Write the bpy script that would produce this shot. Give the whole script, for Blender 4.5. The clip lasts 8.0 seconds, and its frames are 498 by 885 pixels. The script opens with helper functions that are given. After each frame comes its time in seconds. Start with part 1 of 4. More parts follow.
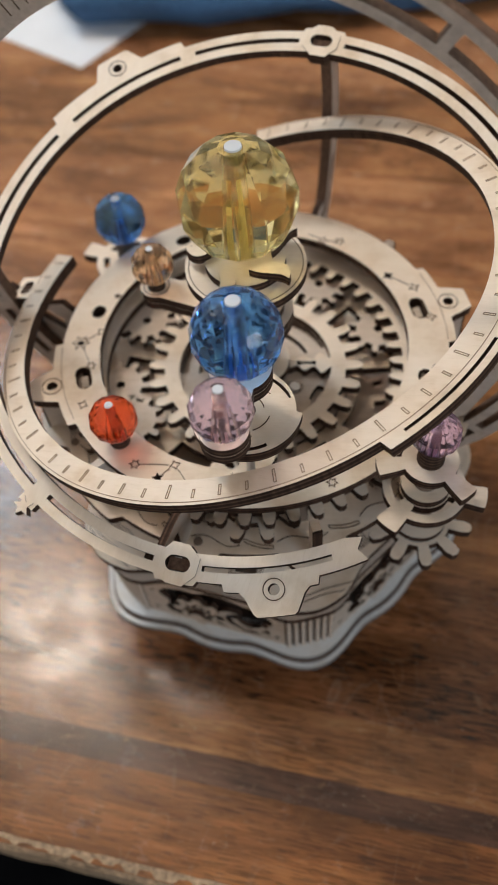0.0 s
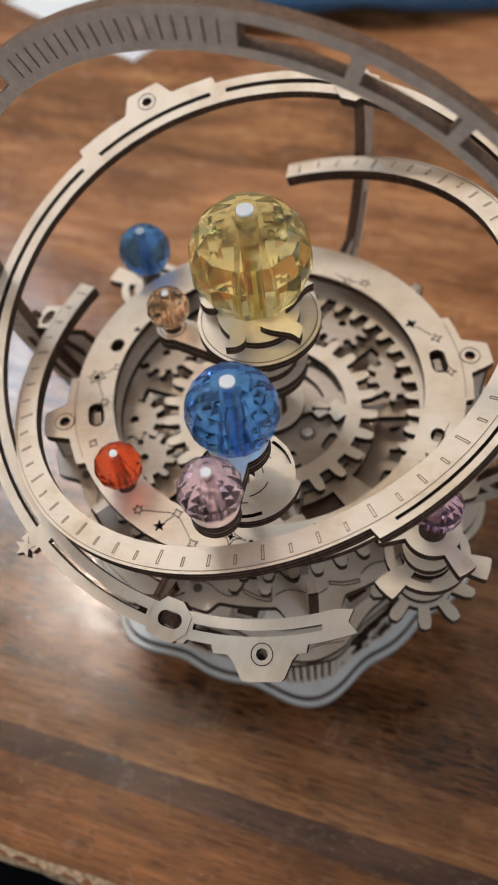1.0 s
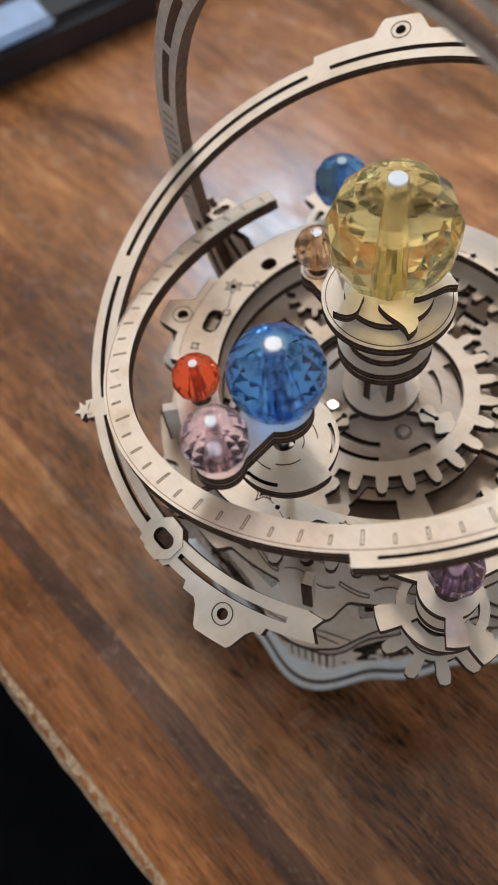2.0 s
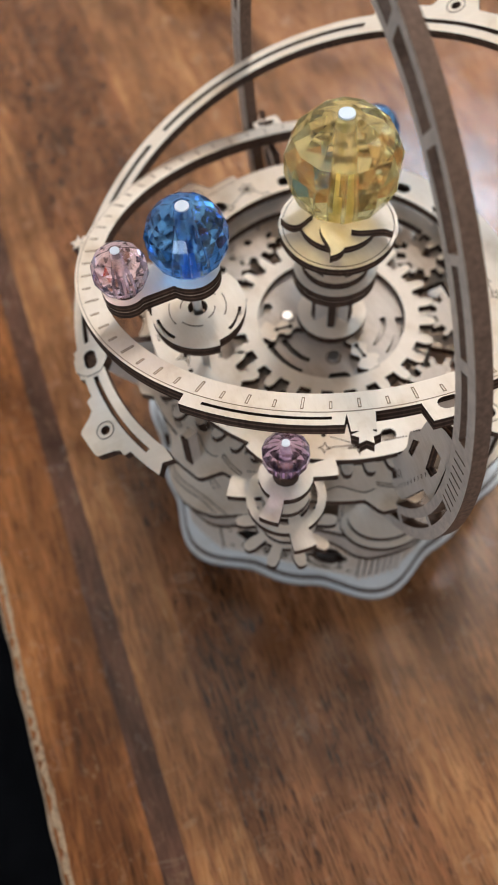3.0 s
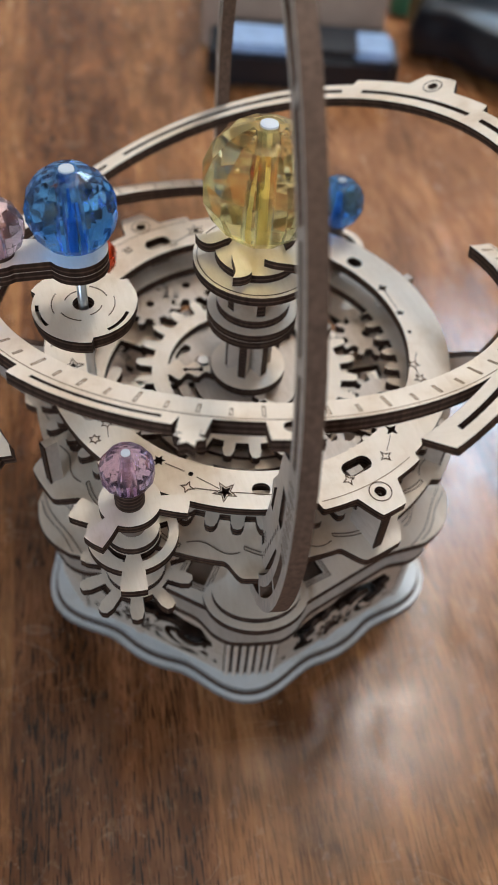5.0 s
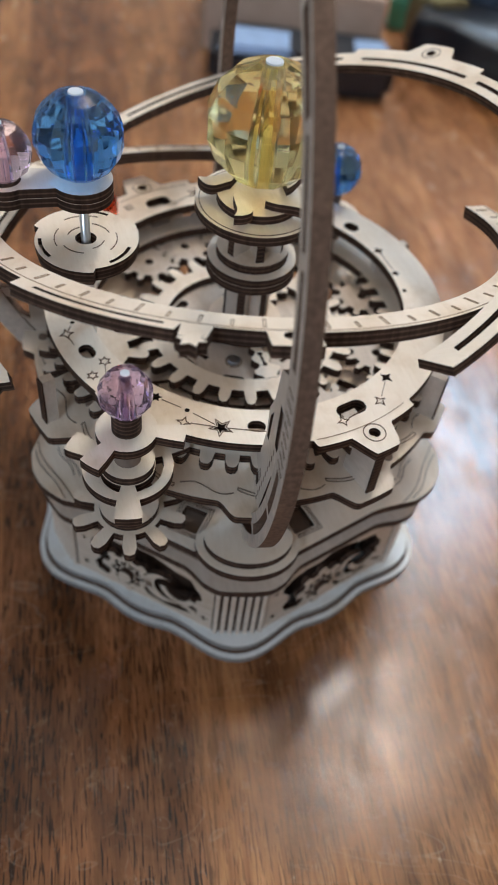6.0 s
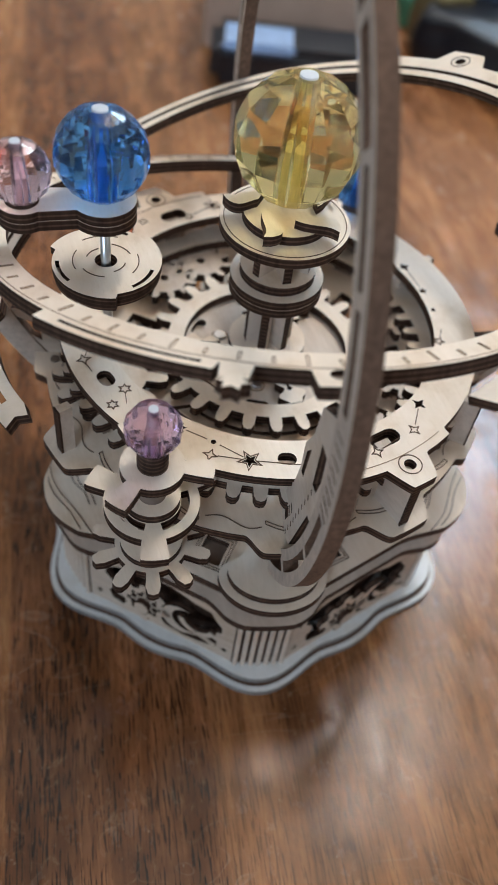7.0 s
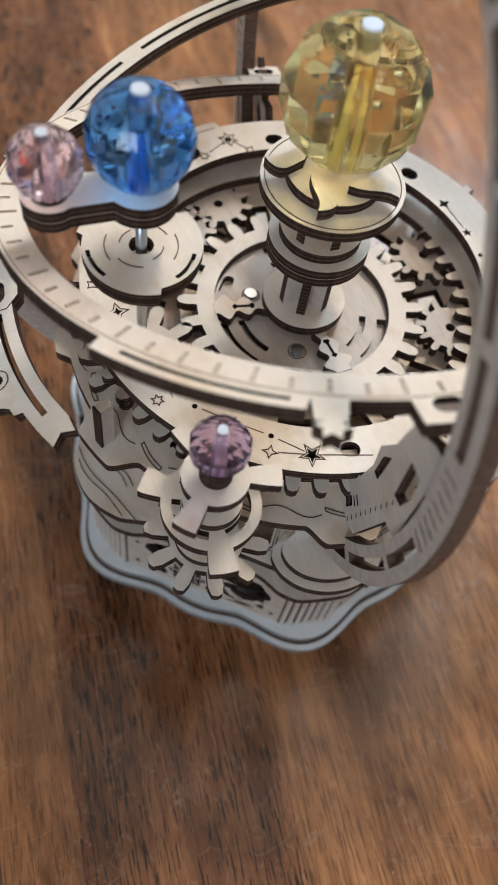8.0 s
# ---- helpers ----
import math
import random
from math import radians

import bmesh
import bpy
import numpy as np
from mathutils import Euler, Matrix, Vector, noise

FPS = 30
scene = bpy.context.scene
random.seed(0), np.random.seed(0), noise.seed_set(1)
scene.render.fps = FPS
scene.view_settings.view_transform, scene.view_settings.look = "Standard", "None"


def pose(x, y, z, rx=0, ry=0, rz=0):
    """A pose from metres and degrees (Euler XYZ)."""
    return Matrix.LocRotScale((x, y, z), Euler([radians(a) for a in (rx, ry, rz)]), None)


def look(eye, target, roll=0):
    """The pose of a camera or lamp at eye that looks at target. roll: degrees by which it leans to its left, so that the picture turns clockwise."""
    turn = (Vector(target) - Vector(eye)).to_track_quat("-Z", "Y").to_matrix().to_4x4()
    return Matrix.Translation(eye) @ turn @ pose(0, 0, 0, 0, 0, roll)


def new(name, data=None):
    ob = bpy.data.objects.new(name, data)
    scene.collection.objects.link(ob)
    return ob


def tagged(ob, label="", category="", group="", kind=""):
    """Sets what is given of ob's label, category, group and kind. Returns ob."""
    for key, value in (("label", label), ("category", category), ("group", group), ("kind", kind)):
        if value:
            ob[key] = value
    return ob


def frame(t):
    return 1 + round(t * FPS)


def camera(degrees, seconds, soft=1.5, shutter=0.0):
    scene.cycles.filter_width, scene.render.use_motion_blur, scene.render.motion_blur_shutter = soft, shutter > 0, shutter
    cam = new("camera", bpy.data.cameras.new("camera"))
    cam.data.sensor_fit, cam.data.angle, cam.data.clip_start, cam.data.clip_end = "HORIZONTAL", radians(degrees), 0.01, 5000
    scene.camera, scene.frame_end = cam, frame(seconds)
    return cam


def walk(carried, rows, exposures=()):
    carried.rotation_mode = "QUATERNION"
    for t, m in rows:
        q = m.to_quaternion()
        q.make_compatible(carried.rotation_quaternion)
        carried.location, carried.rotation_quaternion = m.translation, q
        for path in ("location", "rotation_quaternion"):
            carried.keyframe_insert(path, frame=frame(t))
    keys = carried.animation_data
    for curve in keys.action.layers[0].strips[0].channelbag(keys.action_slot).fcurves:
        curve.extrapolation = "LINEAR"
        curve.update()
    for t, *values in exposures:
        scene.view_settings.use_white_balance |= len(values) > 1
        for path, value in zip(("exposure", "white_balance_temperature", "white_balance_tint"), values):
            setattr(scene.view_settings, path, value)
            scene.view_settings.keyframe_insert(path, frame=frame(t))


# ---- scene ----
cam = camera(33.4, 8.0, 1.6)
PATH = [
    (0, (0.01747, -0.14745, 0.25018), (-0.02327, 0.13064, -0.16335), -6.45),
    (0.5, (0.02162, -0.14407, 0.25747), (-0.02406, 0.13801, -0.15283), -6.67),
    (1, (0.02831, -0.12778, 0.26024), (-0.04369, 0.12961, -0.16233), -9.14),
    (1.5, (0.04830, -0.10906, 0.25207), (-0.08668, 0.08964, -0.18645), -11.66),
    (1.7, (0.05149, -0.10522, 0.25052), (-0.10456, 0.08393, -0.18522), -11.18),
    (2.8, (0.10280, -0.10029, 0.27112), (-0.10473, 0.00118, -0.17232), -7.61),
    (3, (0.11839, -0.08549, 0.26638), (-0.09426, 0.01450, -0.17496), -5.09),
    (3.5, (0.13246, -0.06718, 0.26641), (-0.09553, 0.03900, -0.16573), 0.99),
    (4, (0.14703, -0.05318, 0.23882), (-0.09708, 0.05808, -0.18312), 3.27),
    (4.5, (0.14429, -0.05338, 0.24193), (-0.11665, 0.05849, -0.16964), 4.09),
    (4.7, (0.14069, -0.05402, 0.23846), (-0.13166, 0.05996, -0.16507), 4.54),
    (5.8, (0.15740, -0.06418, 0.22188), (-0.14497, 0.06607, -0.15443), 7.57),
    (6, (0.15928, -0.06358, 0.21969), (-0.14009, 0.06786, -0.15861), 7.88),
    (6.5, (0.15357, -0.06636, 0.22470), (-0.14624, 0.06653, -0.15273), 8.05),
    (7, (0.14410, -0.06838, 0.21747), (-0.14895, 0.06992, -0.16332), 8.86),
    (7.5, (0.13238, -0.07240, 0.21802), (-0.13107, 0.06625, -0.18369), 10.66),
    (8, (0.10766, -0.07793, 0.22306), (-0.10628, 0.06364, -0.20611), 11.99),
]
walk(cam, [(t, look(eye, target, roll)) for t, eye, target, roll in PATH], [(0.0, -0.08, 6950, 13), (1.7, -0.02, 6650, 13), (3.0, 0.24, 6450, 12), (3.5, 0.10, 6200, 10), (6.5, 0.13, 6250, 10), (8.0, 0.22, 6250, 10)])

# ---------------------------------------------------------------- light
scene.view_settings.exposure = 0.0
cam.data.dof.use_dof = True
cam.data.dof.focus_distance = 0.174
cam.data.dof.aperture_fstop = 20.0
world = bpy.data.worlds.new("world")
scene.world = world
world.use_nodes = True
world.node_tree.nodes["Background"].inputs[0].default_value = (0.55, 0.6, 0.7, 1)
world.node_tree.nodes["Background"].inputs[1].default_value = 0.3


def area_lamp(name, place, target, sx, sy, power, colour):
    data = bpy.data.lights.new(name, "AREA")
    data.shape, data.size, data.size_y, data.energy, data.color = "RECTANGLE", sx, sy, power, colour
    ob = new(name, data)
    ob.matrix_world = look(place, target)
    return ob


def toward(az, el, dist):
    a, e = radians(az), radians(el)
    return Vector((math.cos(a) * math.cos(e), math.sin(a) * math.cos(e), math.sin(e))) * dist


# Room axes: the window wall stands 1.0 m away, square to azimuth 134 degrees.
WIN_AZ = 134.0
WIN = toward(WIN_AZ, 0, 1.0) + Vector((0, 0, 1.04))
area_lamp("window_daylight", WIN, WIN - toward(WIN_AZ, 18, 1), 0.26, 0.42, 7.0, (0.56, 0.79, 1.0))
# Two frosted globes hang under the ceiling beside a wide dim added fill.
for place, power in ((Vector((-0.560, 0.500, 1.45)), 16.0), (Vector((-0.322, 0.490, 1.45)), 7.5)):
    globe = bpy.data.lights.new("globe_lamp_light", "POINT")
    globe.energy, globe.shadow_soft_size, globe.color = power, 0.065, (1.0, 0.91, 0.79)
    new("globe_lamp_light", globe).location = place
# Added fill with no known source: a soft overhead veil on the table.
OVERHEAD_FILL = Vector((-0.05, 0.35, 1.64))
area_lamp("overhead_fill_light", OVERHEAD_FILL, OVERHEAD_FILL - Vector((0, 0, 1)), 1.4, 1.2, 1.2, (1.0, 0.93, 0.84))
BACK = toward(-46, 0, 2.36) + Vector((0, 0, 1.10))
area_lamp("back_window_daylight", BACK, BACK + toward(134, -22, 1), 0.9, 0.8, 20.0, (0.66, 0.83, 1.0))


# ---------------------------------------------------------------- materials
def material(name, rough=0.6, metal=0.0):
    m = bpy.data.materials.new(name)
    m.use_nodes = True
    b = m.node_tree.nodes["Principled BSDF"]
    b.inputs["Roughness"].default_value, b.inputs["Metallic"].default_value = rough, metal
    return m, m.node_tree.nodes, m.node_tree.links, b


def ramp(nodes, stops):
    r = nodes.new("ShaderNodeValToRGB")
    while len(r.color_ramp.elements) < len(stops):
        r.color_ramp.elements.new(0.5)
    for e, (p, c) in zip(r.color_ramp.elements, stops):
        e.position, e.color = p, (*c, 1)
    return r


def coords(nodes, links, scale=(1, 1, 1), rot=(0, 0, 0), source="Object"):
    tc, mp = nodes.new("ShaderNodeTexCoord"), nodes.new("ShaderNodeMapping")
    mp.inputs["Scale"].default_value, mp.inputs["Rotation"].default_value = scale, rot
    links.new(tc.outputs[source], mp.inputs["Vector"])
    return mp


def noise_node(nodes, links, vec, scale, detail=4, rough=0.55, distort=0.0):
    n = nodes.new("ShaderNodeTexNoise")
    n.inputs["Scale"].default_value, n.inputs["Detail"].default_value = scale, detail
    n.inputs["Roughness"].default_value, n.inputs["Distortion"].default_value = rough, distort
    links.new(vec.outputs[0], n.inputs["Vector"])
    return n


def mix(nodes, links, a, b, fac, mode="MIX"):
    x = nodes.new("ShaderNodeMix")
    x.data_type, x.blend_type = "RGBA", mode
    for sock, v in ((x.inputs[6], a), (x.inputs[7], b), (x.inputs[0], fac)):
        if hasattr(v, "links"):
            links.new(v, sock)
        else:
            sock.default_value = v
    return x.outputs[2]


def bump(nodes, links, bsdf, height, strength, dist):
    b = nodes.new("ShaderNodeBump")
    b.inputs["Strength"].default_value, b.inputs["Distance"].default_value = strength, dist
    links.new(height, b.inputs["Height"])
    links.new(b.outputs[0], bsdf.inputs["Normal"])


def make_birch(name, light, dark, rough=0.50):
    m, n, l, b = material(name, rough)
    b.inputs["Specular IOR Level"].default_value = 0.4
    grain = noise_node(n, l, coords(n, l, (110, 700, 700), (0, 0, 0.5)), 1.0, 5, 0.6, 0.8)
    blot = noise_node(n, l, coords(n, l, (70, 70, 70)), 1.0, 4, 0.6)
    r = ramp(n, [(0.3, dark), (0.7, light)])
    l.new(grain.outputs[0], r.inputs[0])
    # smoke from the laser: faint warm patches
    r2 = ramp(n, [(0.28, (0.80, 0.71, 0.60)), (0.48, (0.96, 0.93, 0.89)), (0.70, (1, 1, 1))])
    l.new(blot.outputs[0], r2.inputs[0])
    c = mix(n, l, r.outputs[0], r2.outputs[0], 1.0, "MULTIPLY")
    fleck = noise_node(n, l, coords(n, l, (420, 2600, 2600), (0, 0, 0.5)), 1.0, 2, 0.5)
    r3 = ramp(n, [(0.30, (0.80, 0.74, 0.66)), (0.40, (1, 1, 1))])
    l.new(fleck.outputs[0], r3.inputs[0])
    l.new(mix(n, l, c, r3.outputs[0], 0.22, "MULTIPLY"), b.inputs["Base Color"])
    bump(n, l, b, grain.outputs[0], 0.05, 0.0002)
    return m


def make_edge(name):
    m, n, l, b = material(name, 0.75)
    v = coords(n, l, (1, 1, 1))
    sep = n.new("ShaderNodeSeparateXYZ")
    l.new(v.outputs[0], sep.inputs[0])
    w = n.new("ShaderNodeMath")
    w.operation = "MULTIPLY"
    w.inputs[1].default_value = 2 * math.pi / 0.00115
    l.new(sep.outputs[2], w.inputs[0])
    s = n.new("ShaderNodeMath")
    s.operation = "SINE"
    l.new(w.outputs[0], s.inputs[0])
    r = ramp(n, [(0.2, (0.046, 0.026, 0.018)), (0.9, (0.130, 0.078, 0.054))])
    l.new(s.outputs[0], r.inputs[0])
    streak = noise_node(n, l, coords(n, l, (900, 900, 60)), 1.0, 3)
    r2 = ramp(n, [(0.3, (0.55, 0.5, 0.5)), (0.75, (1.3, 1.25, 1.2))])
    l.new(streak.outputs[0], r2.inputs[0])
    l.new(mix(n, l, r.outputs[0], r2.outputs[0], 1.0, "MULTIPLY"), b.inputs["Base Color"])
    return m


def make_plain(name, colour, rough=0.6, metal=0.0, vary=0.15, scale=300.0):
    m, n, l, b = material(name, rough, metal)
    t = noise_node(n, l, coords(n, l), scale, 4)
    lo, hi = tuple(c * (1 - vary) for c in colour), tuple(min(1, c * (1 + vary)) for c in colour)
    r = ramp(n, [(0.3, lo), (0.7, hi)])
    l.new(t.outputs[0], r.inputs[0])
    l.new(r.outputs[0], b.inputs["Base Color"])
    return m


def make_glass(name, colour, clear=0.15, ior=1.49, milky=0.03):
    """Clear coloured acrylic; clear: the share of light that goes straight through; milky: the share that it scatters."""
    m, n, l, b = material(name, 0.0)
    b.inputs["Base Color"].default_value = (*colour, 1)
    b.inputs["Transmission Weight"].default_value = 1.0
    b.inputs["IOR"].default_value = ior
    t, x = n.new("ShaderNodeBsdfTransparent"), n.new("ShaderNodeMixShader")
    t.inputs[0].default_value = (*colour, 1)
    x.inputs[0].default_value = clear
    l.new(b.outputs[0], x.inputs[1])
    l.new(t.outputs[0], x.inputs[2])
    d, y = n.new("ShaderNodeBsdfTranslucent"), n.new("ShaderNodeMixShader")
    d.inputs[0].default_value = (*colour, 1)
    y.inputs[0].default_value = milky
    l.new(x.outputs[0], y.inputs[1])
    l.new(d.outputs[0], y.inputs[2])
    l.new(y.outputs[0], n["Material Output"].inputs["Surface"])
    return m


def make_table(name, dark, mid, light, shift, pore=0.9):
    m, n, l, b = material(name, 0.2)
    b.inputs["Specular IOR Level"].default_value = 0.42
    v = n.new("ShaderNodeMapping")
    tc = n.new("ShaderNodeTexCoord")
    l.new(tc.outputs["Object"], v.inputs["Vector"])
    v.inputs["Scale"].default_value, v.inputs["Location"].default_value = (11, 75, 75), (shift * 7.3, shift * 3.1, 0)
    g1 = noise_node(n, l, v, 1.0, 8, 0.68, 1.3)
    r = ramp(n, [(0.30, dark), (0.5, mid), (0.70, light)])
    l.new(g1.outputs[0], r.inputs[0])
    # fibre streaks
    fib = noise_node(n, l, coords(n, l, (40, 700, 700)), 1.0, 4, 0.6, 0.4)
    rf = ramp(n, [(0.32, (0.66, 0.61, 0.57)), (0.52, (1, 1, 1)), (0.72, (1.15, 1.14, 1.12))])
    l.new(fib.outputs[0], rf.inputs[0])
    c = mix(n, l, r.outputs[0], rf.outputs[0], 0.85, "MULTIPLY")
    # open pores: short dark dashes along the grain
    pores = noise_node(n, l, coords(n, l, (130, 1700, 1700)), 1.0, 2, 0.5)
    patch = noise_node(n, l, coords(n, l, (18, 60, 60)), 1.0, 3, 0.75)
    add = n.new("ShaderNodeMath")
    add.operation = "MULTIPLY_ADD"
    add.inputs[1].default_value = 0.40
    l.new(patch.outputs[0], add.inputs[0])
    l.new(pores.outputs[0], add.inputs[2])
    r2 = ramp(n, [(0.60, (0.08, 0.06, 0.05)), (0.65, (1, 1, 1))])
    l.new(add.outputs[0], r2.inputs[0])
    c = mix(n, l, c, r2.outputs[0], pore, "MULTIPLY")
    # dark stains and worn pale patches
    stain = noise_node(n, l, coords(n, l, (12, 26, 26)), 1.0, 6, 0.62, 0.8)
    r3 = ramp(n, [(0.34, (0.46, 0.41, 0.38)), (0.5, (0.95, 0.94, 0.93)), (0.66, (1.28, 1.26, 1.24))])
    l.new(stain.outputs[0], r3.inputs[0])
    c = mix(n, l, c, r3.outputs[0], 1.0, "MULTIPLY")
    scuff = noise_node(n, l, coords(n, l, (60, 110, 60), (0, 0, 0.6)), 1.0, 7, 0.78, 2.4)
    r4 = ramp(n, [(0.57, (0, 0, 0)), (0.72, (0.5, 0.5, 0.5))])
    l.new(scuff.outputs[0], r4.inputs[0])
    c = mix(n, l, c, (0.40, 0.25, 0.14, 1), r4.outputs[0])
    speck = noise_node(n, l, coords(n, l, (330, 420, 330), (0, 0, 0.7)), 1.0, 3, 0.6)
    r7 = ramp(n, [(0.68, (0, 0, 0)), (0.75, (0.5, 0.5, 0.5))])
    l.new(speck.outputs[0], r7.inputs[0])
    c = mix(n, l, c, (0.50, 0.36, 0.25, 1), r7.outputs[0])
    # fine curved scratches
    for k, (turn, thick) in enumerate(((0.9, 0.010), (-0.5, 0.008))):
        s = noise_node(n, l, coords(n, l, (26, 9, 20), (0, 0, turn)), 1.0, 2, 0.4, 1.5)
        d = n.new("ShaderNodeMath")
        d.operation = "PINGPONG"
        d.inputs[1].default_value = 0.05
        l.new(s.outputs[0], d.inputs[0])
        r5 = ramp(n, [(0.0, (0.17, 0.17, 0.17)), (thick * 0.22, (0, 0, 0))])
        l.new(d.outputs[0], r5.inputs[0])
        gate = noise_node(n, l, coords(n, l, (22, 22, 22), (0, 0, turn)), 1.0, 3, 0.6)
        r6 = ramp(n, [(0.50, (0, 0, 0)), (0.62, (1, 1, 1))])
        l.new(gate.outputs[0], r6.inputs[0])
        c = mix(n, l, c, (0.55, 0.40, 0.28, 1), mix(n, l, r5.outputs[0], r6.outputs[0], 1.0, "MULTIPLY"))
    l.new(c, b.inputs["Base Color"])
    wear = noise_node(n, l, coords(n, l, (60, 90, 60)), 1.0, 8, 0.75)
    rr = ramp(n, [(0.40, (0.07, 0.07, 0.07)), (0.60, (0.28, 0.28, 0.28))])
    l.new(wear.outputs[0], rr.inputs[0])
    l.new(rr.outputs[0], b.inputs["Roughness"])
    relief = n.new("ShaderNodeMath")
    relief.operation = "MULTIPLY_ADD"
    relief.inputs[1].default_value = 0.25
    l.new(add.outputs[0], relief.inputs[0])
    l.new(wear.outputs[0], relief.inputs[2])
    bump(n, l, b, relief.outputs[0], 0.26, 0.0004)
    return m


BIRCH = make_birch("birch_face", (0.86, 0.75, 0.645), (0.80, 0.69, 0.58))
# Darker birch copy: the shade on inner and upright parts is in the colour.
BIRCH_GREY = make_birch("birch_shaded_ply", (0.68, 0.59, 0.52), (0.58, 0.49, 0.42))
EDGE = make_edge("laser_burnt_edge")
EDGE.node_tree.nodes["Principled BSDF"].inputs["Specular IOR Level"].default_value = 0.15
BURN = make_plain("laser_engraving", (0.11, 0.06, 0.035), 0.85)
FAINT = make_plain("faint_engraving", (0.30, 0.20, 0.13), 0.85)
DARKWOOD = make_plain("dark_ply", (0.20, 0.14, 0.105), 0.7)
STEEL = make_plain("steel_rod", (0.62, 0.62, 0.63), 0.28, 1.0, 0.05)
PEG = make_plain("pale_peg", (0.62, 0.66, 0.72), 0.35, 0.0, 0.03)
TABLE_ORANGE = make_table("table_wood_orange", (0.128, 0.047, 0.014), (0.263, 0.096, 0.030), (0.398, 0.166, 0.055), 1, 0.45)
TABLE_DARK = make_table("table_wood_dark", (0.064, 0.029, 0.019), (0.106, 0.048, 0.030), (0.164, 0.077, 0.044), 2, 0.3)
TABLE_GOLD = make_table("table_wood_golden", (0.147, 0.058, 0.022), (0.305, 0.130, 0.050), (0.484, 0.230, 0.095), 3, 0.5)
# Far planks are paler: the sheen over the far table is in their colour.
TABLE_FAR_SHEEN = make_table("table_wood_far_sheen", (0.274, 0.118, 0.052), (0.383, 0.170, 0.075), (0.518, 0.248, 0.117), 5, 0.35)
TABLE_BROWN = make_table("table_wood_brown", (0.111, 0.043, 0.016), (0.226, 0.088, 0.034), (0.386, 0.166, 0.069), 4)
GLASS_SUN = make_glass("yellow_acrylic", (1.0, 0.90, 0.47), 0.16, 1.46, 0.02)
GLASS_BLUE = make_glass("blue_acrylic", (0.13, 0.44, 1.0), 0.12, 1.49, 0.02)
GLASS_PINK = make_glass("pink_acrylic", (1.0, 0.82, 0.92))
GLASS_BROWN = make_glass("amber_acrylic", (0.97, 0.72, 0.50))
GLASS_RED = make_glass("red_acrylic", (1.0, 0.20, 0.08))
GLASS_PURPLE = make_glass("purple_acrylic", (0.82, 0.66, 0.92))



# ---------------------------------------------------------------- shapes
def part(name, data, mats, parent=None, label="", m=None):
    """A mesh or bmesh as one object under a thing or a part."""
    if isinstance(data, bmesh.types.BMesh):
        me = bpy.data.meshes.new(name)
        data.to_mesh(me)
        data.free()
        data = me
    if not data.materials:
        for x in mats if isinstance(mats, (list, tuple)) else (mats,):
            data.materials.append(x)
    ob = new(name, data)
    if m is not None:
        ob.matrix_basis = m
    if parent is not None:
        ob.parent = parent
    return tagged(ob, label)


def pt(r, a):
    return (r * math.cos(radians(a)), r * math.sin(radians(a)))


def circle(r, c=(0, 0), n=48):
    return [(c[0] + r * math.cos(2 * math.pi * i / n), c[1] + r * math.sin(2 * math.pi * i / n)) for i in range(n)]


def band(r0, r1, a0, a1, step=2.0):
    n = max(2, int(abs(a1 - a0) / step))
    up = [pt(r1, a0 + (a1 - a0) * i / n) for i in range(n + 1)]
    return up + [pt(r0, a1 + (a0 - a1) * i / n) for i in range(n + 1)]


def star(points, r1, r0, c=(0, 0), rot=0.0):
    return [(c[0] + q[0], c[1] + q[1]) for q in (pt(r0 if i % 2 else r1, rot + 180 * i / points) for i in range(2 * points))]


def rounded(w, h, c=(0, 0), rot=0.0, n=8):
    """A slot with round ends, w long and h wide."""
    out = [((w - h) / 2 + h / 2 * math.cos(a), h / 2 * math.sin(a)) for a in (math.pi * (i / n - 0.5) for i in range(n + 1))]
    out += [(-x, -y) for x, y in out]
    cs, sn = math.cos(radians(rot)), math.sin(radians(rot))
    return [(c[0] + x * cs - y * sn, c[1] + x * sn + y * cs) for x, y in out]


def box2(w, h, c=(0, 0), rot=0.0):
    cs, sn = math.cos(radians(rot)), math.sin(radians(rot))
    return [(c[0] + x * cs - y * sn, c[1] + x * sn + y * cs) for x, y in ((-w / 2, -h / 2), (w / 2, -h / 2), (w / 2, h / 2), (-w / 2, h / 2))]


def gear(teeth, root, tip, share=0.5, c=(0, 0), rot=0.0, inward=False):
    """A gear outline with rounded teeth."""
    out, p = [], 360 / teeth
    for i in range(teeth):
        a = rot + i * p
        for f, k in ((-0.5 * share, 0.0), (-0.42 * share, 0.62), (-0.26 * share, 0.93), (0.0, 1.0), (0.26 * share, 0.93), (0.42 * share, 0.62), (0.5 * share, 0.0)):
            out.append(pt(root + (tip - root) * k, a + f * p))
        out.append(pt(root, a + 0.5 * p))
    return [(c[0] + x, c[1] + y) for x, y in out]


def polar(f, step=1.0):
    return [pt(f(a), a) for a in np.arange(0, 360, step)]


